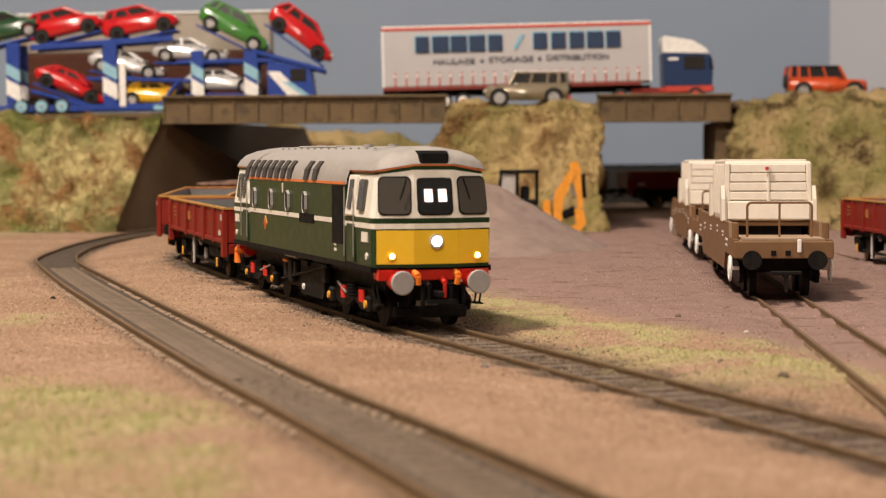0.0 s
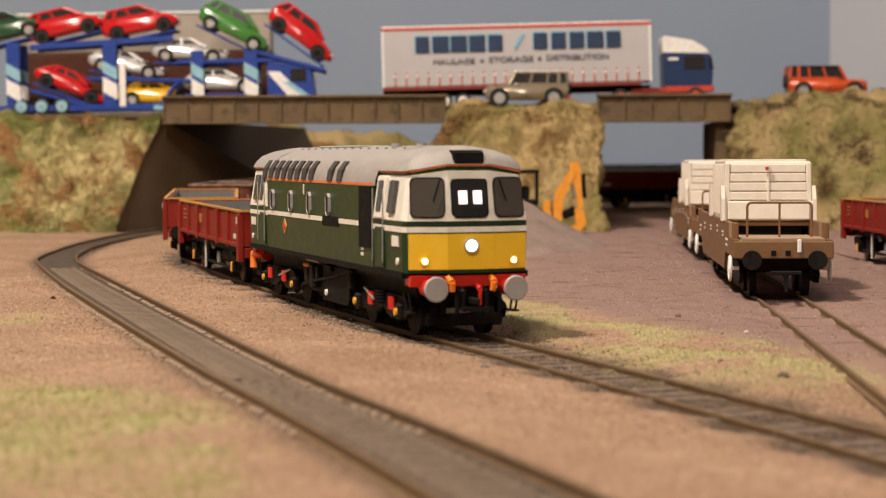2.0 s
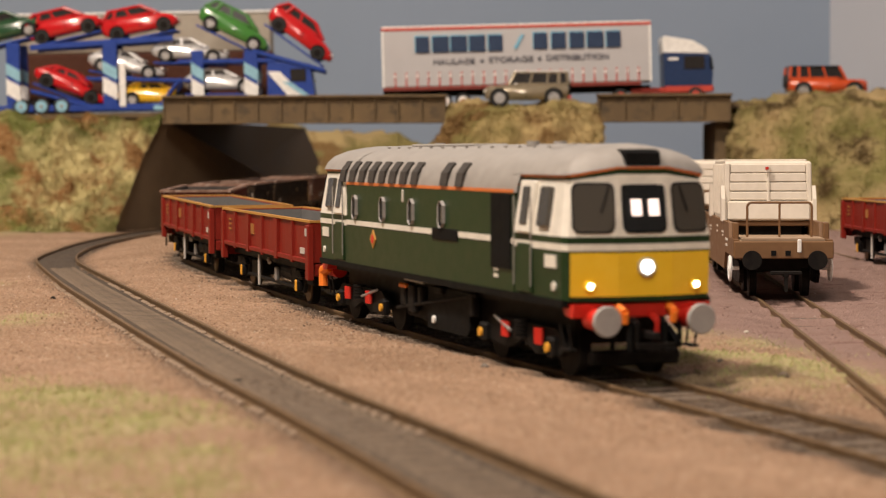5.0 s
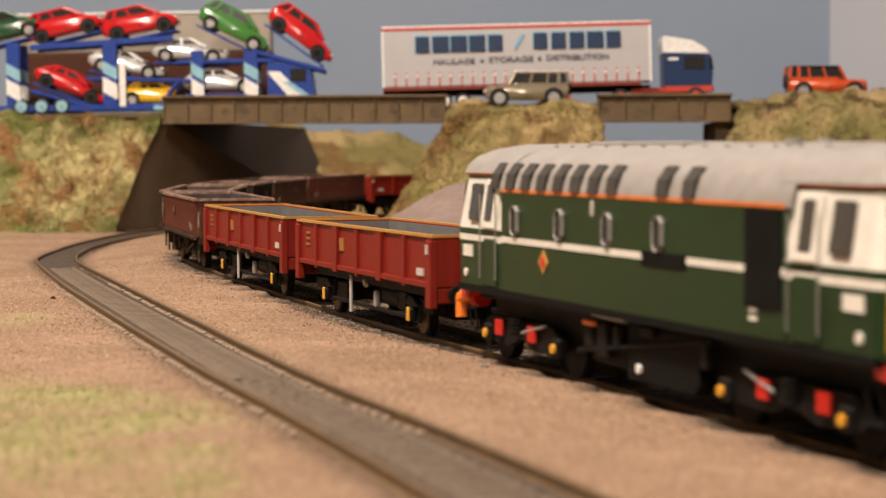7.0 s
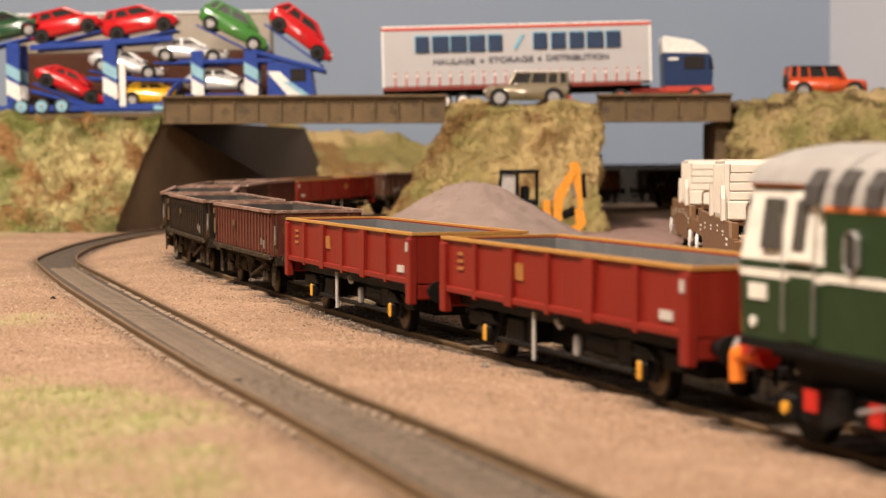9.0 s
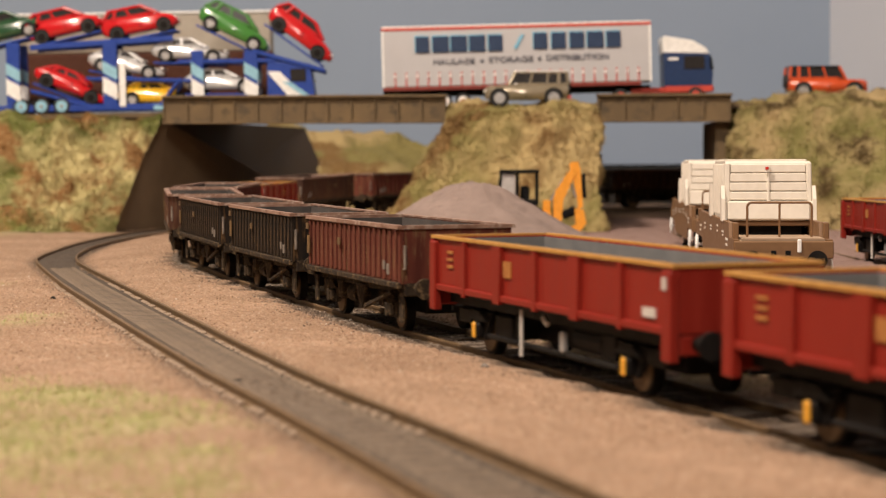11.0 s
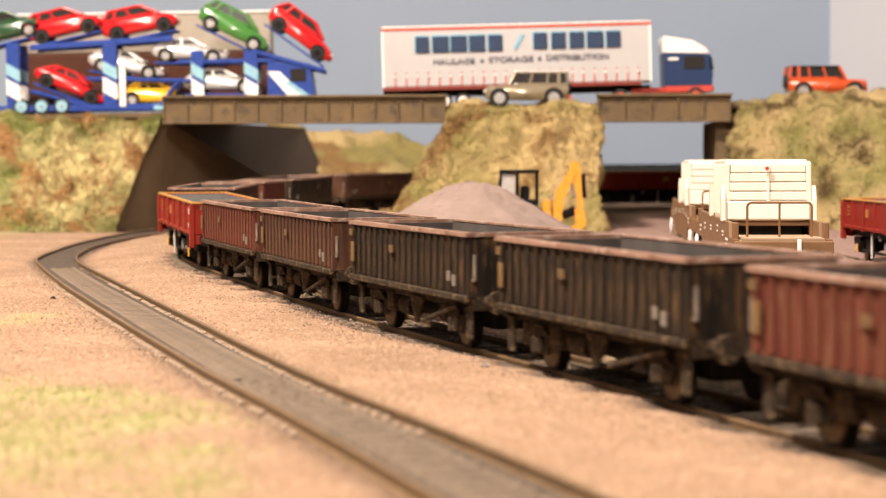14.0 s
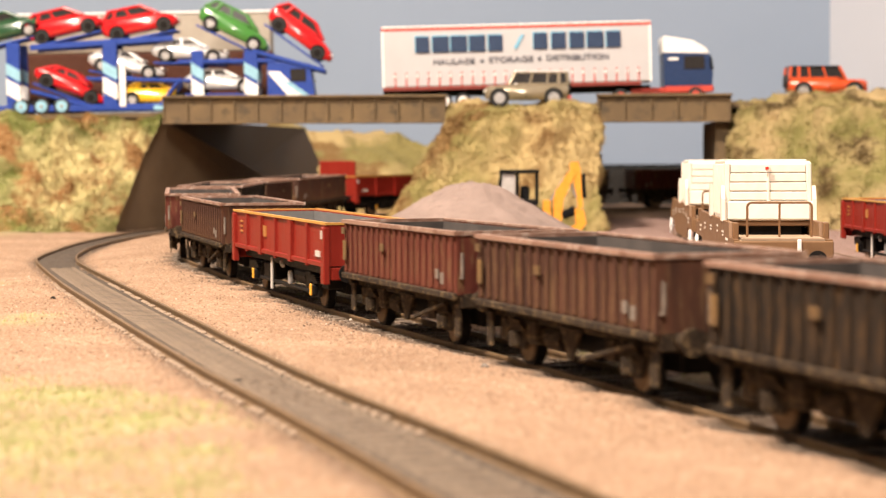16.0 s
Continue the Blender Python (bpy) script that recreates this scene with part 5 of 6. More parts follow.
    for a, b in (((0.024, 0, 0.022), (0.034, 0, 0.039)), ((0.0365, 0, 0.041), (0.0425, 0, 0.026))):
        part("hydraulic_ram", rod(rod(B(), a, b, 0.0008), (a[0], 0.0038, a[2]), (b[0], 0.0038, b[2]), 0.0005), STEEL, boom)
    for y in (-0.011, 0.011):
        part("stabiliser", box(B(), 0.0235, y, 0.0085, 0.003, 0.0025, 0.017, 0.0004), DIGO, d)


make_digger()


def make_flask_wagon():
    """Brown well wagon carrying a cream flask cover."""
    L = 0.232
    w = thing("flask_wagon", Matrix(), "brown bogie wagon carrying a cream ribbed flask cover", "wagon", "flask wagons in the yard")
    part("deck", box(B(), 0, 0, 0.0198, L - 0.002, 0.0300, 0.0020, 0.0003), DECKT, w, "dusty tan deck")
    for sy in (-1, 1):
        fs = B()
        prism(fs, [(-L / 2, 0.0150), (-0.073, 0.0150), (-0.066, 0.0085), (0.066, 0.0085), (0.073, 0.0150), (L / 2, 0.0150), (L / 2, 0.0212), (0.092, 0.0212), (0.090, 0.0265),
                   (-0.090, 0.0265), (-0.092, 0.0212), (-L / 2, 0.0212)], sy * 0.0163 - 0.0010, sy * 0.0163 + 0.0010)
        fs = part("side_frame", fs, BROWNW, w, "brown side plate with small white markings")
        for x, z, a, b in ((0.080, 0.0190, 0.010, 0.0030), (0.060, 0.0215, 0.007, 0.0020), (0.030, 0.0225, 0.004, 0.0030), (-0.01, 0.0215, 0.010, 0.0020), (-0.05, 0.021, 0.006, 0.003), (-0.082, 0.0190, 0.010, 0.003)):
            part("marking_bar", box(box(B(), x, sy * 0.01735, z + b / 3, a, 0.0003, b * 0.25), x, sy * 0.01735, z - b / 3, a * 0.8, 0.0003, b * 0.25), CREAM, fs)
        for x in (-0.104, 0.104):
            hw = B()
            for k in range(20):
                a, b = 2 * math.pi * k / 20, 2 * math.pi * (k + 1) / 20
                rod(hw, (x + 0.0042 * math.cos(a), sy * 0.0178, 0.0105 + 0.0042 * math.sin(a)), (x + 0.0042 * math.cos(b), sy * 0.0178, 0.0105 + 0.0042 * math.sin(b)), 0.0006, 5)
            for k in range(4):
                a = math.pi * k / 4
                rod(hw, (x - 0.004 * math.cos(a), sy * 0.0178, 0.0105 - 0.004 * math.sin(a)), (x + 0.004 * math.cos(a), sy * 0.0178, 0.0105 + 0.004 * math.sin(a)), 0.0004, 5)
            rod(hw, (x, sy * 0.0145, 0.0105), (x, sy * 0.0185, 0.0105), 0.0007)
            part("handwheel", hw, WHITE, w, "white brake handwheel")
    for s in (-1, 1):
        hs = part("headstock", box(B(), s * (L / 2 + 0.0004), 0, 0.0176, 0.0018, 0.0350, 0.0062, 0.0004), BROWNW, w, "brown end beam")
        part("drawhook_plate", box(box(B(), s * (L / 2 + 0.0014), -0.0035, 0.0165, 0.0006, 0.0018, 0.0018), s * (L / 2 + 0.0014), 0.0015, 0.0165, 0.0006, 0.0018, 0.0018), BLACK, hs)
        part("lamp_iron", box(B(), s * (L / 2 + 0.0016), 0.0055, 0.0190, 0.0006, 0.0015, 0.0048, 0.0003), WHITE, hs, "white lamp iron")
        part("walkway", box(B(), s * (L / 2 - 0.012), 0, 0.0212, 0.022, 0.0290, 0.0008), DECKT, w)
        for sy in (-1, 1):
            bf = part("buffer", cyl(B(), s * (L / 2 + 0.003), sy * 0.01135, 0.0142, 0.0019, 0.0050, "x", 14), SOOT, w)
            part("buffer_head", cyl(B(), s * (L / 2 + 0.0058), sy * 0.01135, 0.0142, 0.0034, 0.0010, "x", 22), SOOT, bf)
            part("end_post", box(B(), s * (L / 2 - 0.011), sy * 0.0160, 0.0238, 0.006, 0.0020, 0.0064, 0.0003), BROWNW, w)
        hr = B()
        x = s * (L / 2 - 0.014)
        pts = [(x, -0.0115, 0.0205), (x, -0.0115, 0.0330), (x, -0.0105, 0.0340), (x, 0.0105, 0.0340), (x, 0.0115, 0.0330), (x, 0.0115, 0.0205)]
        for a, b in zip(pts, pts[1:]):
            rod(hr, a, b, 0.00045)
        rod(hr, (x, 0, 0.0205), (x, 0, 0.0340), 0.0004)
        part("handrail", hr, BROWNW, w, "brown hoop handrail")
        cp = B()
        box(cp, s * (L / 2 + 0.005), 0, 0.0092, 0.011, 0.0020, 0.0016, 0.0003)
        box(cp, s * (L / 2 + 0.0100), 0, 0.0100, 0.0012, 0.0110, 0.0014, 0.0003)
        box(cp, s * (L / 2 + 0.0095), 0, 0.0065, 0.0012, 0.0012, 0.0060)
        part("coupling", cp, SOOT, w, "black hook coupling")
        bg = new("bogie")
        bg.parent = w
        tagged(bg, "black bogie")
        xc = s * 0.084
        part("bogie_bolster", box(B(), xc, 0, 0.0115, 0.034, 0.022, 0.0050, 0.0005), SOOT, bg)
        for sy in (-1, 1):
            part("bogie_side", prism(B(), [(xc - 0.020, 0.0085), (xc - 0.016, 0.0050), (xc + 0.016, 0.0050), (xc + 0.020, 0.0085), (xc + 0.014, 0.0125), (xc - 0.014, 0.0125)], sy * 0.0135 - 0.0008, sy * 0.0135 + 0.0008), SOOT, bg)
            for dx in (-0.013, 0.013):
                part("wheel", cyl(B(), xc + dx, sy * 0.0094, 0.0060, 0.0060, 0.0026, "y", 22), SOOT, bg)
    # flask cover, a little forward of the middle
    fl = new("flask_cover")
    fl.parent = w
    fl.location = (0.024, 0, 0)
    tagged(fl, "cream ribbed flask cover with stepped sides")
    cv = B()
    prism(cv, [(-0.034, 0.0262), (0.036, 0.0262), (0.0335, 0.0350), (0.0322, 0.0480), (0.0310, 0.0490), (-0.029, 0.0490), (-0.030, 0.0480), (-0.032, 0.0350)], -0.0160, 0.0160, 0.02)
    part("cover", cv, FLASKW, fl)
    # Black colour on the recessed cradle draws the shadow gap below the cover.
    part("base_ring", box(B(), 0.001, 0, 0.0235, 0.062, 0.0265, 0.0058, 0.0005), SOOT, fl, "cradle under the cover, coloured black for the shadow gap")
    for s in (-1, 1):
        for k in range(6):
            z = 0.0286 + k * 0.0035
            x = s * (0.0356 if s > 0 else 0.0336) - s * 0.00055 * k
            part("end_plank", box(B(), x, 0, z, 0.0012, 0.0300 - 0.0003 * k, 0.0032, 0.0003, (0, -s * 6, 0)), FLASKW, fl)
        part("end_bracket", box(B(), s * 0.0342, 0, 0.0400, 0.0018, 0.0010, 0.0150, 0.0002, (0, -s * 6, 0)), FLASKW, fl)
        for sy in (-1, 1):
            part("corner_post", box(B(), s * 0.0328, sy * 0.0154, 0.0372, 0.0040, 0.0020, 0.0220, 0.0004, (0, -s * 6, 0)), FLASKW, fl)
            part("lifting_lug", box(B(), s * 0.0352, sy * 0.0165, 0.0295, 0.0024, 0.0024, 0.0080, 0.0004), FLASKW, fl)
            part("gusset", prism(B(), [(s * 0.0300, 0.0262), (s * 0.0385, 0.0262), (s * 0.0372, 0.0345), (s * 0.0340, 0.0395), (s * 0.0300, 0.0395)], sy * 0.0172 - 0.0007, sy * 0.0172 + 0.0007), FLASKW, fl, "flared corner gusset")
        part("lower_lip", box(B(), s * 0.0368, 0, 0.0300, 0.0016, 0.0310, 0.0070, 0.0004, (0, -s * 9, 0)), FLASKW, fl, "stepped lower end panel")
        part("cradle_beam", box(B(), s * 0.0345, 0, 0.0252, 0.0030, 0.0318, 0.0020, 0.0003), BROWNW, fl, "brown cradle beam")
        part("warning_label", box(B(), s * 0.0343 + (0.0008 if s > 0 else -0.0002), -0.0006, 0.0460, 0.0005, 0.0022, 0.0026), CREAM, fl, "tiny white and red warning label")
        part("label_mark", box(B(), s * 0.0347 + (0.0008 if s > 0 else -0.0002), -0.0006, 0.0462, 0.0004, 0.0012, 0.0010), REDP, fl)
    for x in np.linspace(-0.026, 0.028, 7):
        part("roof_rib", box(B(), x, 0, 0.0492, 0.0014, 0.0300, 0.0007, 0.0002), FLASKW, fl)
        for sy in (-1, 1):
            part("side_rib", box(B(), x, sy * 0.0162, 0.0378, 0.0014, 0.0010, 0.0200, 0.0002), FLASKW, fl)
    return w


flask = make_flask_wagon()
flask.matrix_basis = pose(0.1284, 0.809, -0.0002, 0, 0, -94.1)
copy_thing(flask, pose(0.1474, 1.075, -0.0002, 0, 0, -94.1))
copy_thing(red, pose(0.2160, 0.905, 0.0, 0, 0, -90.0))
copy_thing(red, pose(0.2160, 0.735, 0.0, 0, 0, -90.0))


# ---- road vehicles ----
def paint(name, c, metal=0.0):
    return mat(name, c, tuple(v * 1.06 for v in c), rough=0.22, metal=metal, bump=0.0, coat=0.6)


PRED, PGRN, PDGR = paint("car_red", (0.50, 0.010, 0.014)), paint("car_green", (0.055, 0.20, 0.04)), paint("car_dark_green", (0.02, 0.07, 0.03))
PSIL, PYEL, PBEI = paint("car_silver", (0.60, 0.60, 0.60), 0.35), paint("car_yellow", (0.72, 0.42, 0.02)), paint("car_champagne", (0.33, 0.28, 0.20), 0.4)
PORA = paint("car_orange_red", (0.55, 0.075, 0.02))
CGLASS = mat("car_window", (0.022, 0.020, 0.020), rough=0.14, bump=0.0, spec=0.5)


def frustum(bm, x0, x1, y0, z0, a0, a1, b0, z1):
    """A tapered cabin: foot from x0 to x1 and half-width y0 at z0, top from a0 to a1 and half-width b0 at z1."""
    lo = [bm.verts.new(p) for p in ((x0, -y0, z0), (x1, -y0, z0), (x1, y0, z0), (x0, y0, z0))]
    hi = [bm.verts.new(p) for p in ((a0, -b0, z1), (a1, -b0, z1), (a1, b0, z1), (a0, b0, z1))]
    for i in range(4):
        bm.faces.new((lo[i], lo[(i + 1) % 4], hi[(i + 1) % 4], hi[i]))
    bm.faces.new(lo[::-1])
    bm.faces.new(hi)
    return lo, hi


def make_car(m, colour, material, style, roof_mat=None, what="model car"):
    label = {"hatch": f"{colour} hatchback {what}", "coupe": f"{colour} two-door coupe {what}", "jeep": f"{colour} boxy off-road {what}"}[style]
    c = thing("toy_car", m, label, "model car", "cars on the transporter" if style != "jeep" else "off-road cars")
    if style == "jeep":
        low = [(-0.0305, 0.0065), (-0.0305, 0.0145), (-0.029, 0.0155), (0.012, 0.0155), (0.028, 0.0148), (0.0305, 0.0135), (0.031, 0.0065), (0.026, 0.0048), (-0.026, 0.0048)]
        hw, cab = 0.0128, (-0.0300, 0.0135, 0.0124, 0.0153, -0.0290, 0.0085, 0.0112, 0.0252)
        wx, wr = (-0.0195, 0.0205), 0.0061
    elif style == "coupe":
        low = [(-0.0265, 0.005), (-0.0272, 0.0095), (-0.024, 0.0118), (-0.010, 0.0118), (0.008, 0.0112), (0.022, 0.0085), (0.0272, 0.0062), (0.0272, 0.0035), (0.022, 0.0028), (-0.022, 0.0028)]
        hw, cab = 0.0112, (-0.0225, 0.0115, 0.0102, 0.0112, -0.0130, 0.0000, 0.0080, 0.0168)
        wx, wr = (-0.0165, 0.0168), 0.0043
    else:
        low = [(-0.0258, 0.0046), (-0.0270, 0.0088), (-0.0264, 0.0132), (-0.0240, 0.0146), (0.0090, 0.0142), (0.0180, 0.0129), (0.0240, 0.0108),
               (0.0270, 0.0078), (0.0270, 0.0042), (0.022, 0.003), (-0.022, 0.003)]
        hw, cab = 0.0114, (-0.0252, 0.0142, 0.0108, 0.0138, -0.0190, 0.0025, 0.0090, 0.0212)
        wx, wr = (-0.0165, 0.0170), 0.0044
    body = prism(B(), low, -hw, hw, 0.02 if style == "jeep" else 0.07)
    bmesh.ops.bevel(body, geom=[e for e in body.edges if abs(e.verts[0].co.y - e.verts[1].co.y) > 0.0005], offset=0.0005, segments=2, affect="EDGES")
    body = part("body", body, material, c, "", True)
    gl = B()
    lo, hi = frustum(gl, *cab)
    edges = [(a.co.copy(), b.co.copy()) for a, b in zip(lo, hi)]
    part("window_glass", gl, CGLASS, c, "dark window glass")
    rm = roof_mat or material
    x0, x1, y0, z0, a0, a1, b0, z1 = cab
    roof = part("roof", box(B(), (a0 + a1) / 2, 0, z1 + 0.0002, a1 - a0 + 0.001, 2 * b0 + 0.0008, 0.0010, 0.0003), rm, c)
    for a, b in edges:
        part("pillar", rod(B(), a * 1.005, b * 1.005, 0.0012, 8), material, roof)
    for sy in (-1, 1):
        for f in ((0.20, 0.52) if style != "jeep" else (0.16, 0.36, 0.66)):
            xa, xb = x0 + (x1 - x0) * f, a0 + (a1 - a0) * f
            part("pillar", rod(B(), (xa, sy * (y0 + 0.0001), z0), (xb, sy * (b0 + 0.0001), z1), 0.0009 if f > 0.2 else 0.0014, 6), material, roof)
        part("window_sill", box(B(), (x0 + x1) / 2 - 0.001, sy * (y0 + 0.0001), z0 + 0.0008, x1 - x0 - 0.004, 0.0008, 0.0018, 0.0003), material, body)
        part("roof_rail", box(B(), (a0 + a1) / 2, sy * (b0 + 0.0001), z1 - 0.0004, a1 - a0 + 0.002, 0.0012, 0.0014, 0.0003), SOOT if rm is SOOT else material, roof)
        part("door_line", box(B(), 0.001, sy * (hw + 0.00002), 0.0085, 0.0003, 0.0004, 0.006), BLACK, body)
        part("headlight", box(B(), low[-3][0] - 0.0018 if style != "jeep" else 0.0305, sy * hw * 0.72, 0.0086 if style != "jeep" else 0.0118, 0.0022, 0.0040, 0.0017, 0.0004), WHITE, body, "clear headlight")
        part("mirror", box(B(), 0.0085, sy * (hw + 0.0008), z0 + 0.001, 0.0014, 0.0018, 0.0014, 0.0003), rm, body)
        for x in wx:
            w = part("wheel", cyl(B(), x, sy * (hw - 0.0018), wr, wr, 0.0042, "y", 22), TYRE, c)
            rim = cyl(B(), x, sy * (hw + 0.0004), wr, wr * 0.66, 0.0006, "y", 18)
            part("rim", rim, SOOT if material is PRED else CHROME, w, "dark wheel rim" if material is PRED else "silver wheel rim")
            part("wheel_arch", cyl(B(), x, sy * (hw - 0.0016), wr + 0.0004, wr + 0.0011, 0.0036, "y", 22), BLACK, body)
    if style == "jeep":
        part("spare_wheel", cyl(B(), -0.0315, 0, 0.0140, 0.0052, 0.0024, "x", 20), TYRE, c)
    return c


def road_z(x):
    return 0.0900 + 0.0119 * x


def car_at(x, z, tilt, colour, material, style, y=1.525):
    """A car on its ramp; x and z are its middle."""
    m = pose(x, y, z, 0, -tilt, 0) @ pose(0, 0, -0.0103) @ Matrix.Scale(1.09, 4)
    make_car(m, colour, material, style, what="model car chained on the transporter")
    return m


RAMPS = []
for x, z, tilt, colour, material, style in (
        (-0.336, 0.1520, 14, "dark green", PDGR, "hatch"), (-0.2905, 0.1550, 13, "bright red", PRED, "hatch"), (-0.2325, 0.1565, 11, "bright red", PRED, "hatch"),
        (-0.1590, 0.1525, -26, "leaf green", PGRN, "hatch"), (-0.1075, 0.1480, -36, "bright red", PRED, "hatch"), (-0.2850, 0.1110, -21, "bright red", PRED, "coupe"),
        (-0.2425, 0.1265, -9, "silver", PSIL, "coupe"), (-0.1940, 0.1360, -2, "white-silver", PSIL, "coupe"), (-0.1700, 0.1125, 0, "silver", PSIL, "coupe"),
        (-0.2200, 0.1025, -1, "yellow", PYEL, "coupe")):
    RAMPS.append(car_at(x, z, tilt, colour, material, style))


def make_transporter():
    y0 = 1.525
    t = thing("car_transporter", pose(-0.22, y0, road_z(-0.22), 0, -0.68, 0), "blue double-deck car transporter lorry loaded with model cars", "lorry")
    inv = t.matrix_basis.inverted()
    for m in RAMPS:
        for y in (-0.0085, 0.0085):
            o = part("ramp", box(B(), 0, y, -0.0008, 0.050, 0.0060, 0.0014, 0.0003), BLUEP, t, "blue loading ramp")
            o.matrix_basis = inv @ m
    for sy in (-1, 1):
        y = sy * 0.0145
        part("lower_beam", box(B(), -0.020, y, 0.0045, 0.215, 0.0020, 0.0052, 0.0005), BLUEP, t, "blue lower side beam")
        part("kick_strip", box(B(), 0.030, y - 0.0003, 0.0038, 0.062, 0.0022, 0.0034, 0.0003), PALEB, t, "pale strip")
        part("upper_beam", box(B(), -0.040, y, 0.0540, 0.110, 0.0018, 0.0046, 0.0005, (0, -3, 0)), BLUEP, t, "blue upper deck beam")
        part("front_beam", box(B(), 0.105, y, 0.0085, 0.060, 0.0018, 0.0052, 0.0005), BLUEP, t)
        part("mid_beam", box(B(), 0.055, y, 0.0385, 0.075, 0.0018, 0.0030, 0.0005), BLUEP, t)
        part("mid_beam", box(B(), -0.010, y, 0.0255, 0.085, 0.0018, 0.0026, 0.0004, (0, 2, 0)), BLUEP, t)
        for x, z0, z1, wd in ((-0.108, 0.003, 0.055, 0.0105), (-0.034, 0.003, 0.056, 0.0110), (0.033, 0.006, 0.047, 0.0095), (0.074, 0.006, 0.046, 0.0105)):
            p = part("deck_post", box(B(), x, y, (z0 + z1) / 2, wd, 0.0026, z1 - z0, 0.0006), BLUEP, t, "blue upright post with pale diagonal flashes")
            zc = z0 + (z1 - z0) * 0.42
            part("flash", prism(B(), [(x - wd / 2, zc + 0.006), (x + wd / 2, zc), (x + wd / 2, zc + 0.009), (x - wd / 2, zc + 0.015)], y - 0.0016, y + 0.0016), PALEB, p, "pale blue diagonal flash")
            part("flash", prism(B(), [(x - wd / 2, zc - 0.009), (x + wd / 2, zc - 0.015), (x + wd / 2, zc - 0.003), (x - wd / 2, zc + 0.003)], y - 0.0016, y + 0.0016), WHITE, p, "white diagonal flash")
        part("brace", rod(B(), (-0.095, y, 0.018), (-0.045, y, 0.004), 0.0016), BLUEP, t)
        part("brace", rod(B(), (0.004, y, 0.006), (0.020, y, 0.026), 0.0014), BLUEP, t)
        part("ladder", box(B(), -0.0245, y - 0.0005, 0.0220, 0.0050, 0.0020, 0.034, 0.0004), WHITE, t, "white ladder panel")
        for x in (-0.1025, -0.0870, -0.0715):
            w = part("wheel", cyl(B(), x, sy * 0.0135, 0.0062, 0.0062, 0.0050, "y", 22), TYRE, t)
            part("rim", cyl(B(), x, sy * 0.0162, 0.0062, 0.0044, 0.0006, "y", 18), PALEB, w, "pale blue wheel rim")
            part("hub", cyl(B(), x, sy * 0.0166, 0.0062, 0.0014, 0.0008, "y", 12), CHROME, w)
        for x in (0.062, 0.112):
            part("wheel", cyl(B(), x, sy * 0.0135, 0.0054, 0.0054, 0.0050, "y", 22), TYRE, t)
        part("headboard_arm", rod(B(), (0.075, y, 0.046), (0.130, y, 0.030), 0.0018), BLUEP, t)
    part("rear_deck", box(B(), -0.02, 0, 0.0048, 0.21, 0.028, 0.0016), BLUEP, t)
    cab = B()
    prism(cab, [(0.086, 0.006), (0.121, 0.006), (0.1225, 0.014), (0.119, 0.036), (0.086, 0.038)], -0.0148, 0.0148, 0.03)
    cab = part("cab", cab, BLUEP, t, "blue cab with white and pale flashes")
    part("windscreen", box(B(), 0.1206, 0, 0.0275, 0.001, 0.026, 0.012, 0.0003, (0, -9, 0)), CGLASS, cab)
    for sy in (-1, 1):
        part("side_window", box(B(), 0.110, sy * 0.0149, 0.0270, 0.0120, 0.0006, 0.0100, 0.0004), CGLASS, cab)
        part("flash", prism(B(), [(0.086, 0.030), (0.096, 0.030), (0.116, 0.009), (0.104, 0.009)], sy * 0.0149 - 0.0004, sy * 0.0149 + 0.0004), WHITE, cab, "white diagonal flash")
        part("flash", prism(B(), [(0.098, 0.022), (0.104, 0.022), (0.121, 0.010), (0.118, 0.008)], sy * 0.0150 - 0.0004, sy * 0.0150 + 0.0004), PALEB, cab)


make_transporter()


def make_box_lorry():
    b = thing("box_lorry", pose(-0.24, 1.60, road_z(-0.24), 0, -0.68, 0), "cream and brown box lorry parked behind the transporter", "lorry")
    part("lower_body", box(B(), 0, 0, 0.0320, 0.208, 0.032, 0.036, 0.001), mat("lorry_brown", (0.085, 0.028, 0.014), rough=0.45), b, "dark red-brown lower body")
    part("upper_body", box(B(), 0, 0, 0.0655, 0.206, 0.0315, 0.0305, 0.001), mat("lorry_cream", (0.36, 0.31, 0.25), (0.41, 0.36, 0.29), scale=60, rough=0.5), b, "cream upper body")
    part("roof_edge", box(B(), 0, 0, 0.0818, 0.208, 0.033, 0.0020, 0.0005), WHITE, b, "white roof edge")
    for x in (-0.07, -0.055, 0.06, 0.085):
        for y in (-0.0135, 0.0135):
            part("wheel", cyl(B(), x, y, 0.0062, 0.0062, 0.005, "y", 20), TYRE, b)
    part("chassis", box(B(), 0, 0, 0.0110, 0.20, 0.012, 0.006), SOOT, b)


make_box_lorry()


def words(text, size, width, loc, material, parent, label=""):
    cu = bpy.data.curves.new("lettering", "FONT")
    cu.body, cu.size, cu.extrude = text, size, 0.00008
    cu.align_x, cu.align_y = "CENTER", "CENTER"
    cu.offset = size * 0.018
    cu.materials.append(material)
    ob = new("lettering", cu)
    bpy.context.view_layer.update()
    k = width / max(ob.dimensions.x, 1e-6)
    ob.parent = parent
    ob.matrix_basis = Matrix.Translation(loc) @ Matrix.Rotation(radians(90), 4, "X") @ Matrix.Diagonal((k, 1, 1, 1))
    return tagged(ob, label)


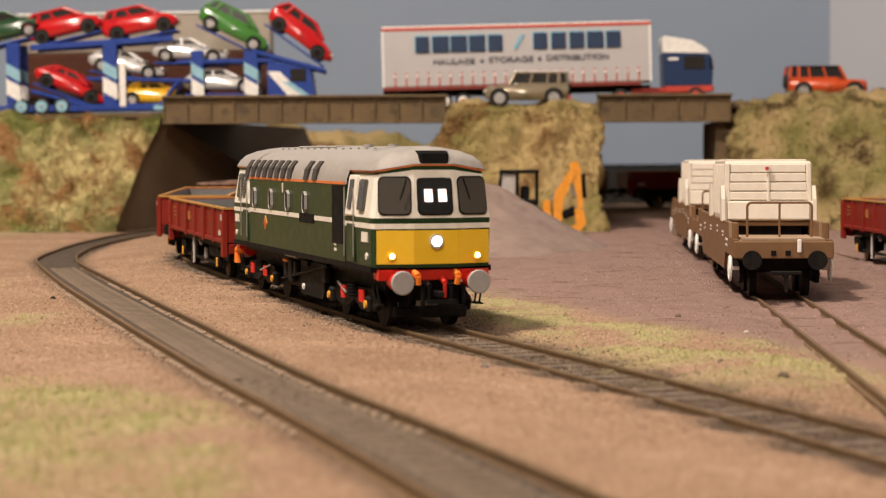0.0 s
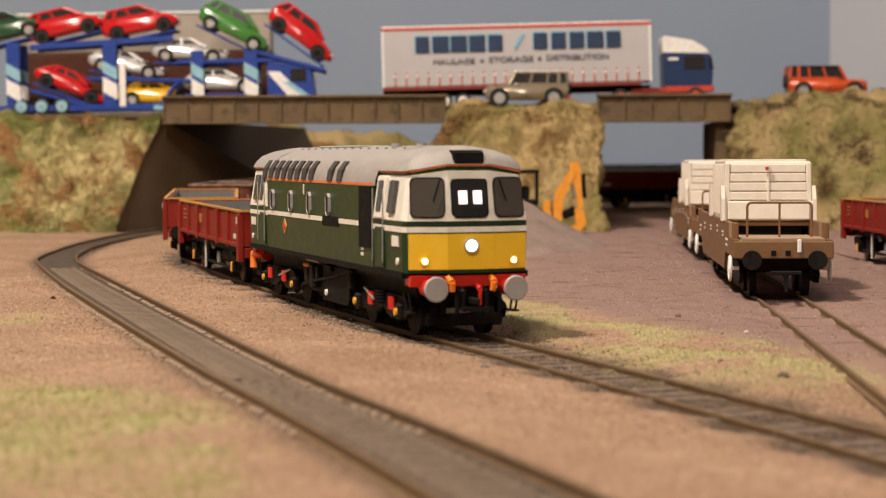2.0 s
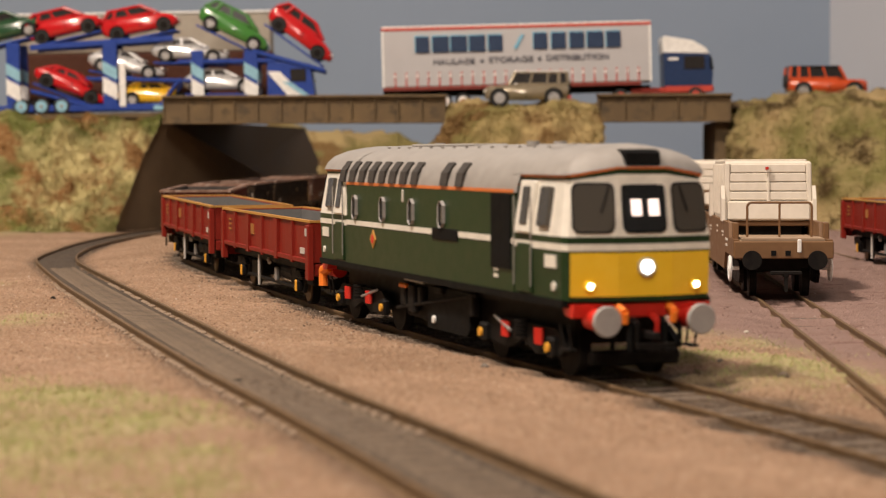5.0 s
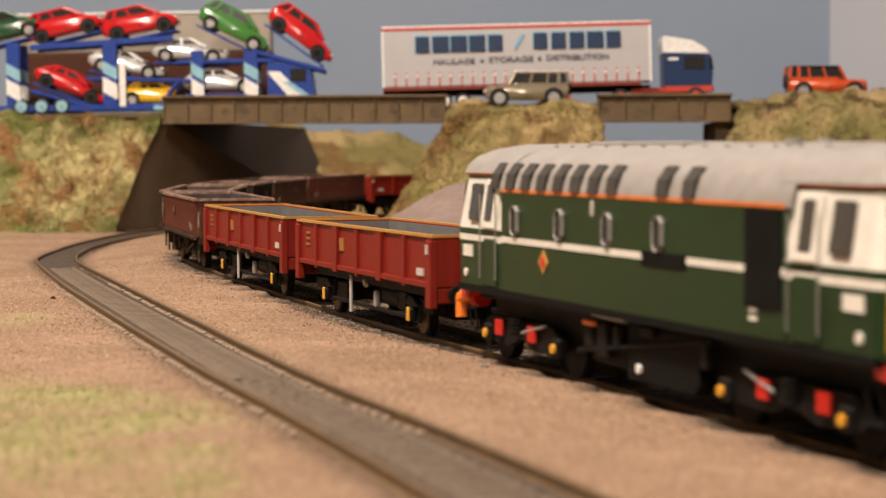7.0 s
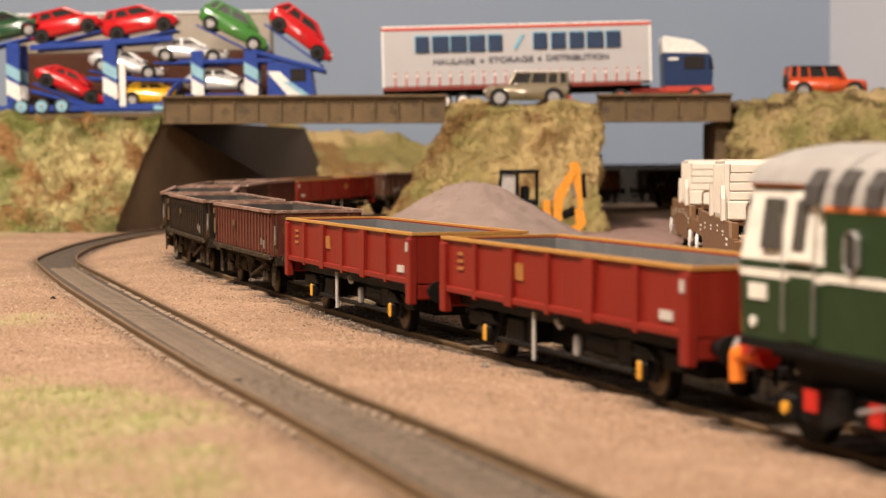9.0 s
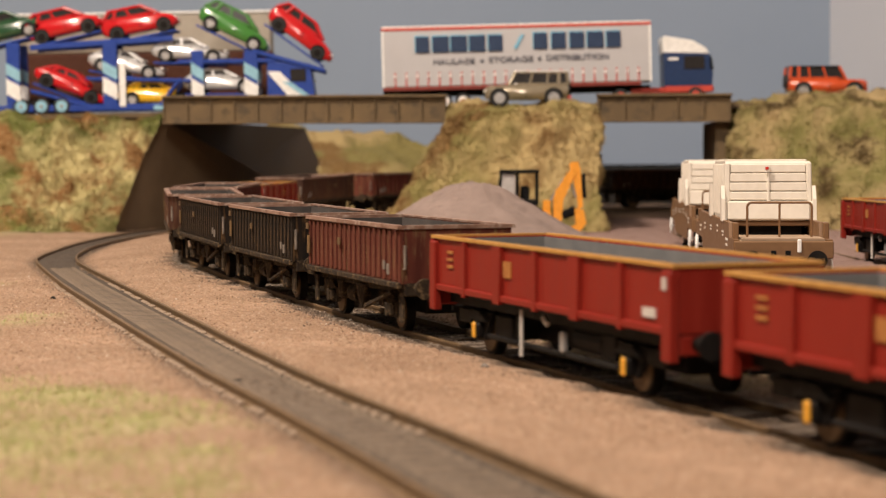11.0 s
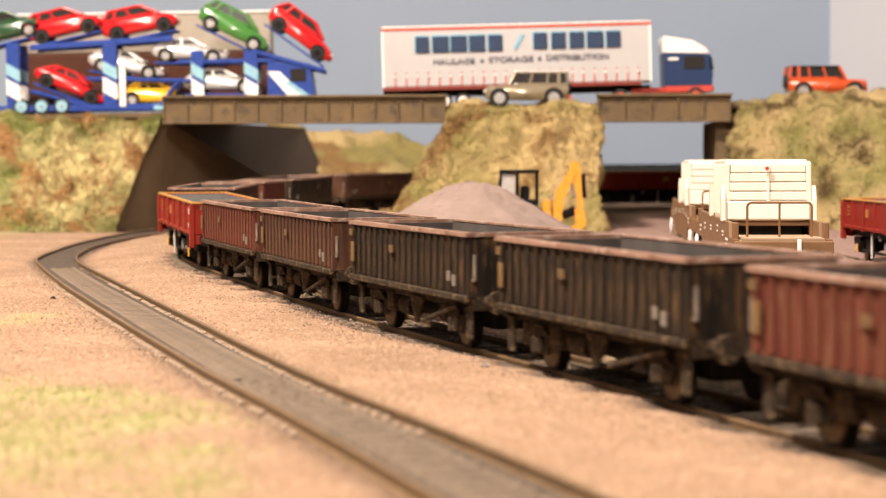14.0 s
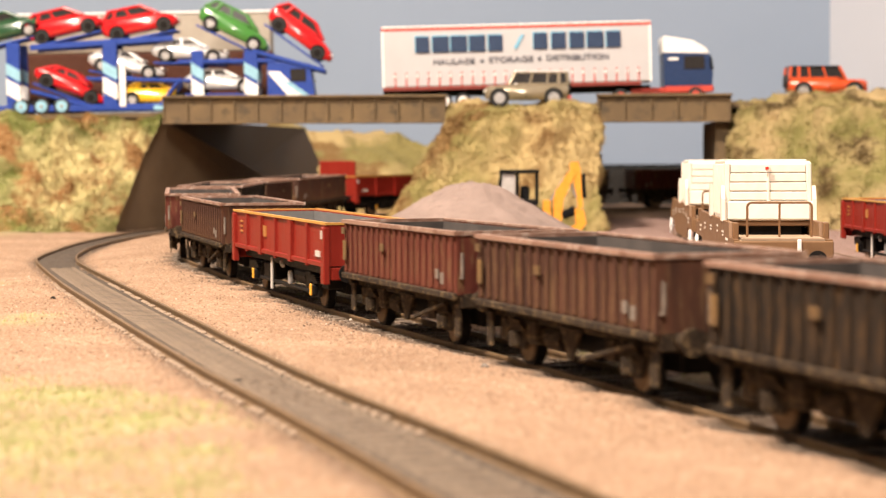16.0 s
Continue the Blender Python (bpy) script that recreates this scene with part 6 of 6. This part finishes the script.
def make_artic():
    a = thing("articulated_lorry", pose(0.075, 1.572, road_z(0.075) + 0.0015, 0, -1.25, 0), "articulated lorry with pale grey curtain-sided trailer and blue cab", "lorry")
    x0, x1 = -0.1215, 0.0905
    cx, L = (x0 + x1) / 2, x1 - x0
    tr = part("trailer_body", box(B(), cx, 0, 0.0402, L, 0.0335, 0.0454, 0.0008), CURTAIN, a, "pale grey trailer curtain")
    part("top_rail", box(B(), cx, 0, 0.0629, L + 0.001, 0.0345, 0.0022, 0.0004), REDT, a, "red top rail")
    part("trailer_roof", box(B(), cx, 0, 0.0646, L, 0.0338, 0.0014, 0.0004), WHITE, a, "white trailer roof")
    part("skirt", box(B(), cx - 0.004, 0, 0.0162, L - 0.008, 0.0330, 0.0026, 0.0003), mat("maroon_skirt", (0.22, 0.035, 0.025), rough=0.5), a, "maroon lower edge")
    part("rear_post", box(B(), x0 + 0.0006, 0, 0.0402, 0.0016, 0.0342, 0.0454), WHITE, a)
    part("front_post", box(B(), x1 - 0.0006, 0, 0.0402, 0.0016, 0.0342, 0.0454), WHITE, a)
    yf = -0.0170
    for i in range(23):
        x = x0 + 0.010 + (L - 0.020) * i / 22
        st = part("curtain_strap", box(B(), x, yf, 0.0232, 0.0010, 0.0006, 0.0115), REDT, tr, "red curtain strap")
        part("buckle", box(B(), x, yf - 0.0004, 0.0260, 0.0018, 0.0005, 0.0016), WHITE, st)
    # company name as plain blocks in its colours
    for first, z in ((-0.0895, 0.0505), (0.0035, 0.0512)):
        for k, wide in enumerate((0.0108, 0.0130, 0.0128, 0.0126, 0.0112) if first < 0 else (0.0108, 0.0114, 0.0114, 0.0128, 0.0112)):
            x = first + k * 0.0144
            part("name_block_shadow", box(B(), x - 0.0008, yf - 0.0002, z + 0.0007, wide, 0.0006, 0.0132, 0.0002), TEALS, tr)
            part("name_block", box(B(), x, yf - 0.0006, z, wide, 0.0006, 0.0128, 0.0002), NAVY, tr, "navy lettering block")
    part("name_flourish", prism(B(), [(-0.0180, 0.0458), (-0.0150, 0.0458), (-0.0090, 0.0568), (-0.0120, 0.0568)], yf - 0.0006, yf - 0.0001), TEALS, tr, "pale blue flourish")
    words("HAULAGE", 0.0062, 0.0325, (-0.0650, yf - 0.0004, 0.0366), INKG, tr, "dark grey lettering")
    words("STORAGE", 0.0062, 0.0350, (-0.0200, yf - 0.0004, 0.0371), INKG, tr, "dark grey lettering")
    words("DISTRIBUTION", 0.0062, 0.0490, (0.0325, yf - 0.0004, 0.0376), INKG, tr, "dark grey lettering")
    for x, z in ((-0.0428, 0.0369), (0.0025, 0.0374)):
        part("star", box(B(), x, yf - 0.0003, z, 0.0026, 0.0005, 0.0026, 0, (0, 45, 0)), INKG, tr)
    for x in (-0.0730, -0.0585):
        for sy in (-1, 1):
            w = part("wheel", cyl(B(), x, sy * 0.0135, 0.0060, 0.0060, 0.006, "y", 22), TYRE, a)
            part("rim", cyl(B(), x, sy * 0.0168, 0.0060, 0.0038, 0.0006, "y", 18), WHITE, w, "white wheel rim")
            part("hub", cyl(B(), x, sy * 0.0172, 0.0060, 0.0016, 0.0008, "y", 12), REDP, w, "red hub")
    part("landing_leg", box(box(B(), 0.026, -0.010, 0.008, 0.002, 0.002, 0.015), 0.026, 0.010, 0.008, 0.002, 0.002, 0.015), REDT, a)
    part("chassis", box(B(), cx, 0, 0.0125, L, 0.012, 0.005), SOOT, a, "black trailer chassis")
    # tractor
    part("tractor_chassis", box(B(), 0.108, 0, 0.0105, 0.066, 0.013, 0.0042, 0.0006), REDT, a, "red tractor chassis")
    cab = B()
    prism(cab, [(0.1005, 0.0130), (0.1385, 0.0130), (0.1395, 0.0220), (0.1365, 0.0385), (0.1005, 0.0400)], -0.0163, 0.0163, 0.02)
    cab = part("cab", cab, CABB, a, "dark blue cab")
    tp = B()
    prism(tp, [(0.1000, 0.0395), (0.1370, 0.0380), (0.1345, 0.0425), (0.1240, 0.0490), (0.1020, 0.0530), (0.1000, 0.0520)], -0.0155, 0.0155, 0.05)
    part("roof_fairing", tp, WHITE, cab, "white roof air deflector")
    part("windscreen", box(B(), 0.1386, 0, 0.0310, 0.0012, 0.029, 0.0120, 0.0003, (0, -10, 0)), CGLASS, cab)
    for sy in (-1, 1):
        part("side_window", box(B(), 0.1245, sy * 0.0164, 0.0312, 0.0160, 0.0008, 0.0105, 0.0005), CGLASS, cab)
        part("door_mirror", box(B(), 0.1375, sy * 0.0185, 0.0300, 0.0020, 0.0026, 0.0070, 0.0004), BLACK, cab)
        part("step_skirt", box(B(), 0.1200, sy * 0.0150, 0.0110, 0.0380, 0.0020, 0.0060, 0.0006), REDT, cab, "red lower cab skirt")
        part("side_flash", box(B(), 0.1080, sy * 0.0164, 0.0345, 0.0080, 0.0006, 0.0020), WHITE, cab)
        for x in (0.066, 0.125):
            w = part("wheel", cyl(B(), x, sy * 0.0135, 0.0060, 0.0060, 0.006, "y", 22), TYRE, a)
            part("rim", cyl(B(), x, sy * 0.0168, 0.0060, 0.0034, 0.0006, "y", 18), REDT, w)


make_artic()
make_car(pose(0.0625, 1.462, 0.0895, 0, 0, 180), "champagne beige", PBEI, "jeep", WHITE, "model car parked on the grassy bank")
make_car(pose(0.3015, 1.552, 0.0968, 0, 0, 0), "orange-red", PORA, "jeep", SOOT, "model car with black top, parked on the bank")


def make_stone(x, y, r, material, label, seed):
    bm = B()
    bmesh.ops.create_icosphere(bm, subdivisions=2, radius=r)
    for v in bm.verts:
        v.co *= 1 + 0.35 * noise.noise(v.co * (1.2 / r) + Vector((seed, seed, 0)))
        v.co.z *= 0.75
    ob = solid("stone", bm, material, label, "stone", group="loose stones")
    ob.location = (x, y, ground_z(x, y) + r * 0.35)


for x, y, r, m, label, seed in ((-0.0440, 0.420, 0.0011, SOOT, "small dark stone lying on the sand", 1), (0.0790, 0.455, 0.0015, SLEEPM, "dark brown stone beside the turf", 2),
                                (0.0740, 0.618, 0.0009, SLEEPM, "small dark stone in the yard", 3), (-0.1430, 0.720, 0.0009, SOOT, "small dark stone beside the track", 4),
                                (0.0100, 0.471, 0.0010, DUSTY, "pale stone lying against the rail", 5), (0.0697, 0.494, 0.0007, DUSTY, "pale stone in the turf", 6),
                                (0.0880, 0.57, 0.0007, FLASKW, "pale chip of stone in the yard", 7), (-0.0300, 0.640, 0.0007, FLASKW, "pale chip of stone on the sand", 8)):
    make_stone(x, y, r, m, label, seed)

# ---- what moves ----
def motions():
    for thing_, back, half in TRAIN:
        walk(thing_, [(t, stand(s - back, half)) for t, s in RUN])


motions()
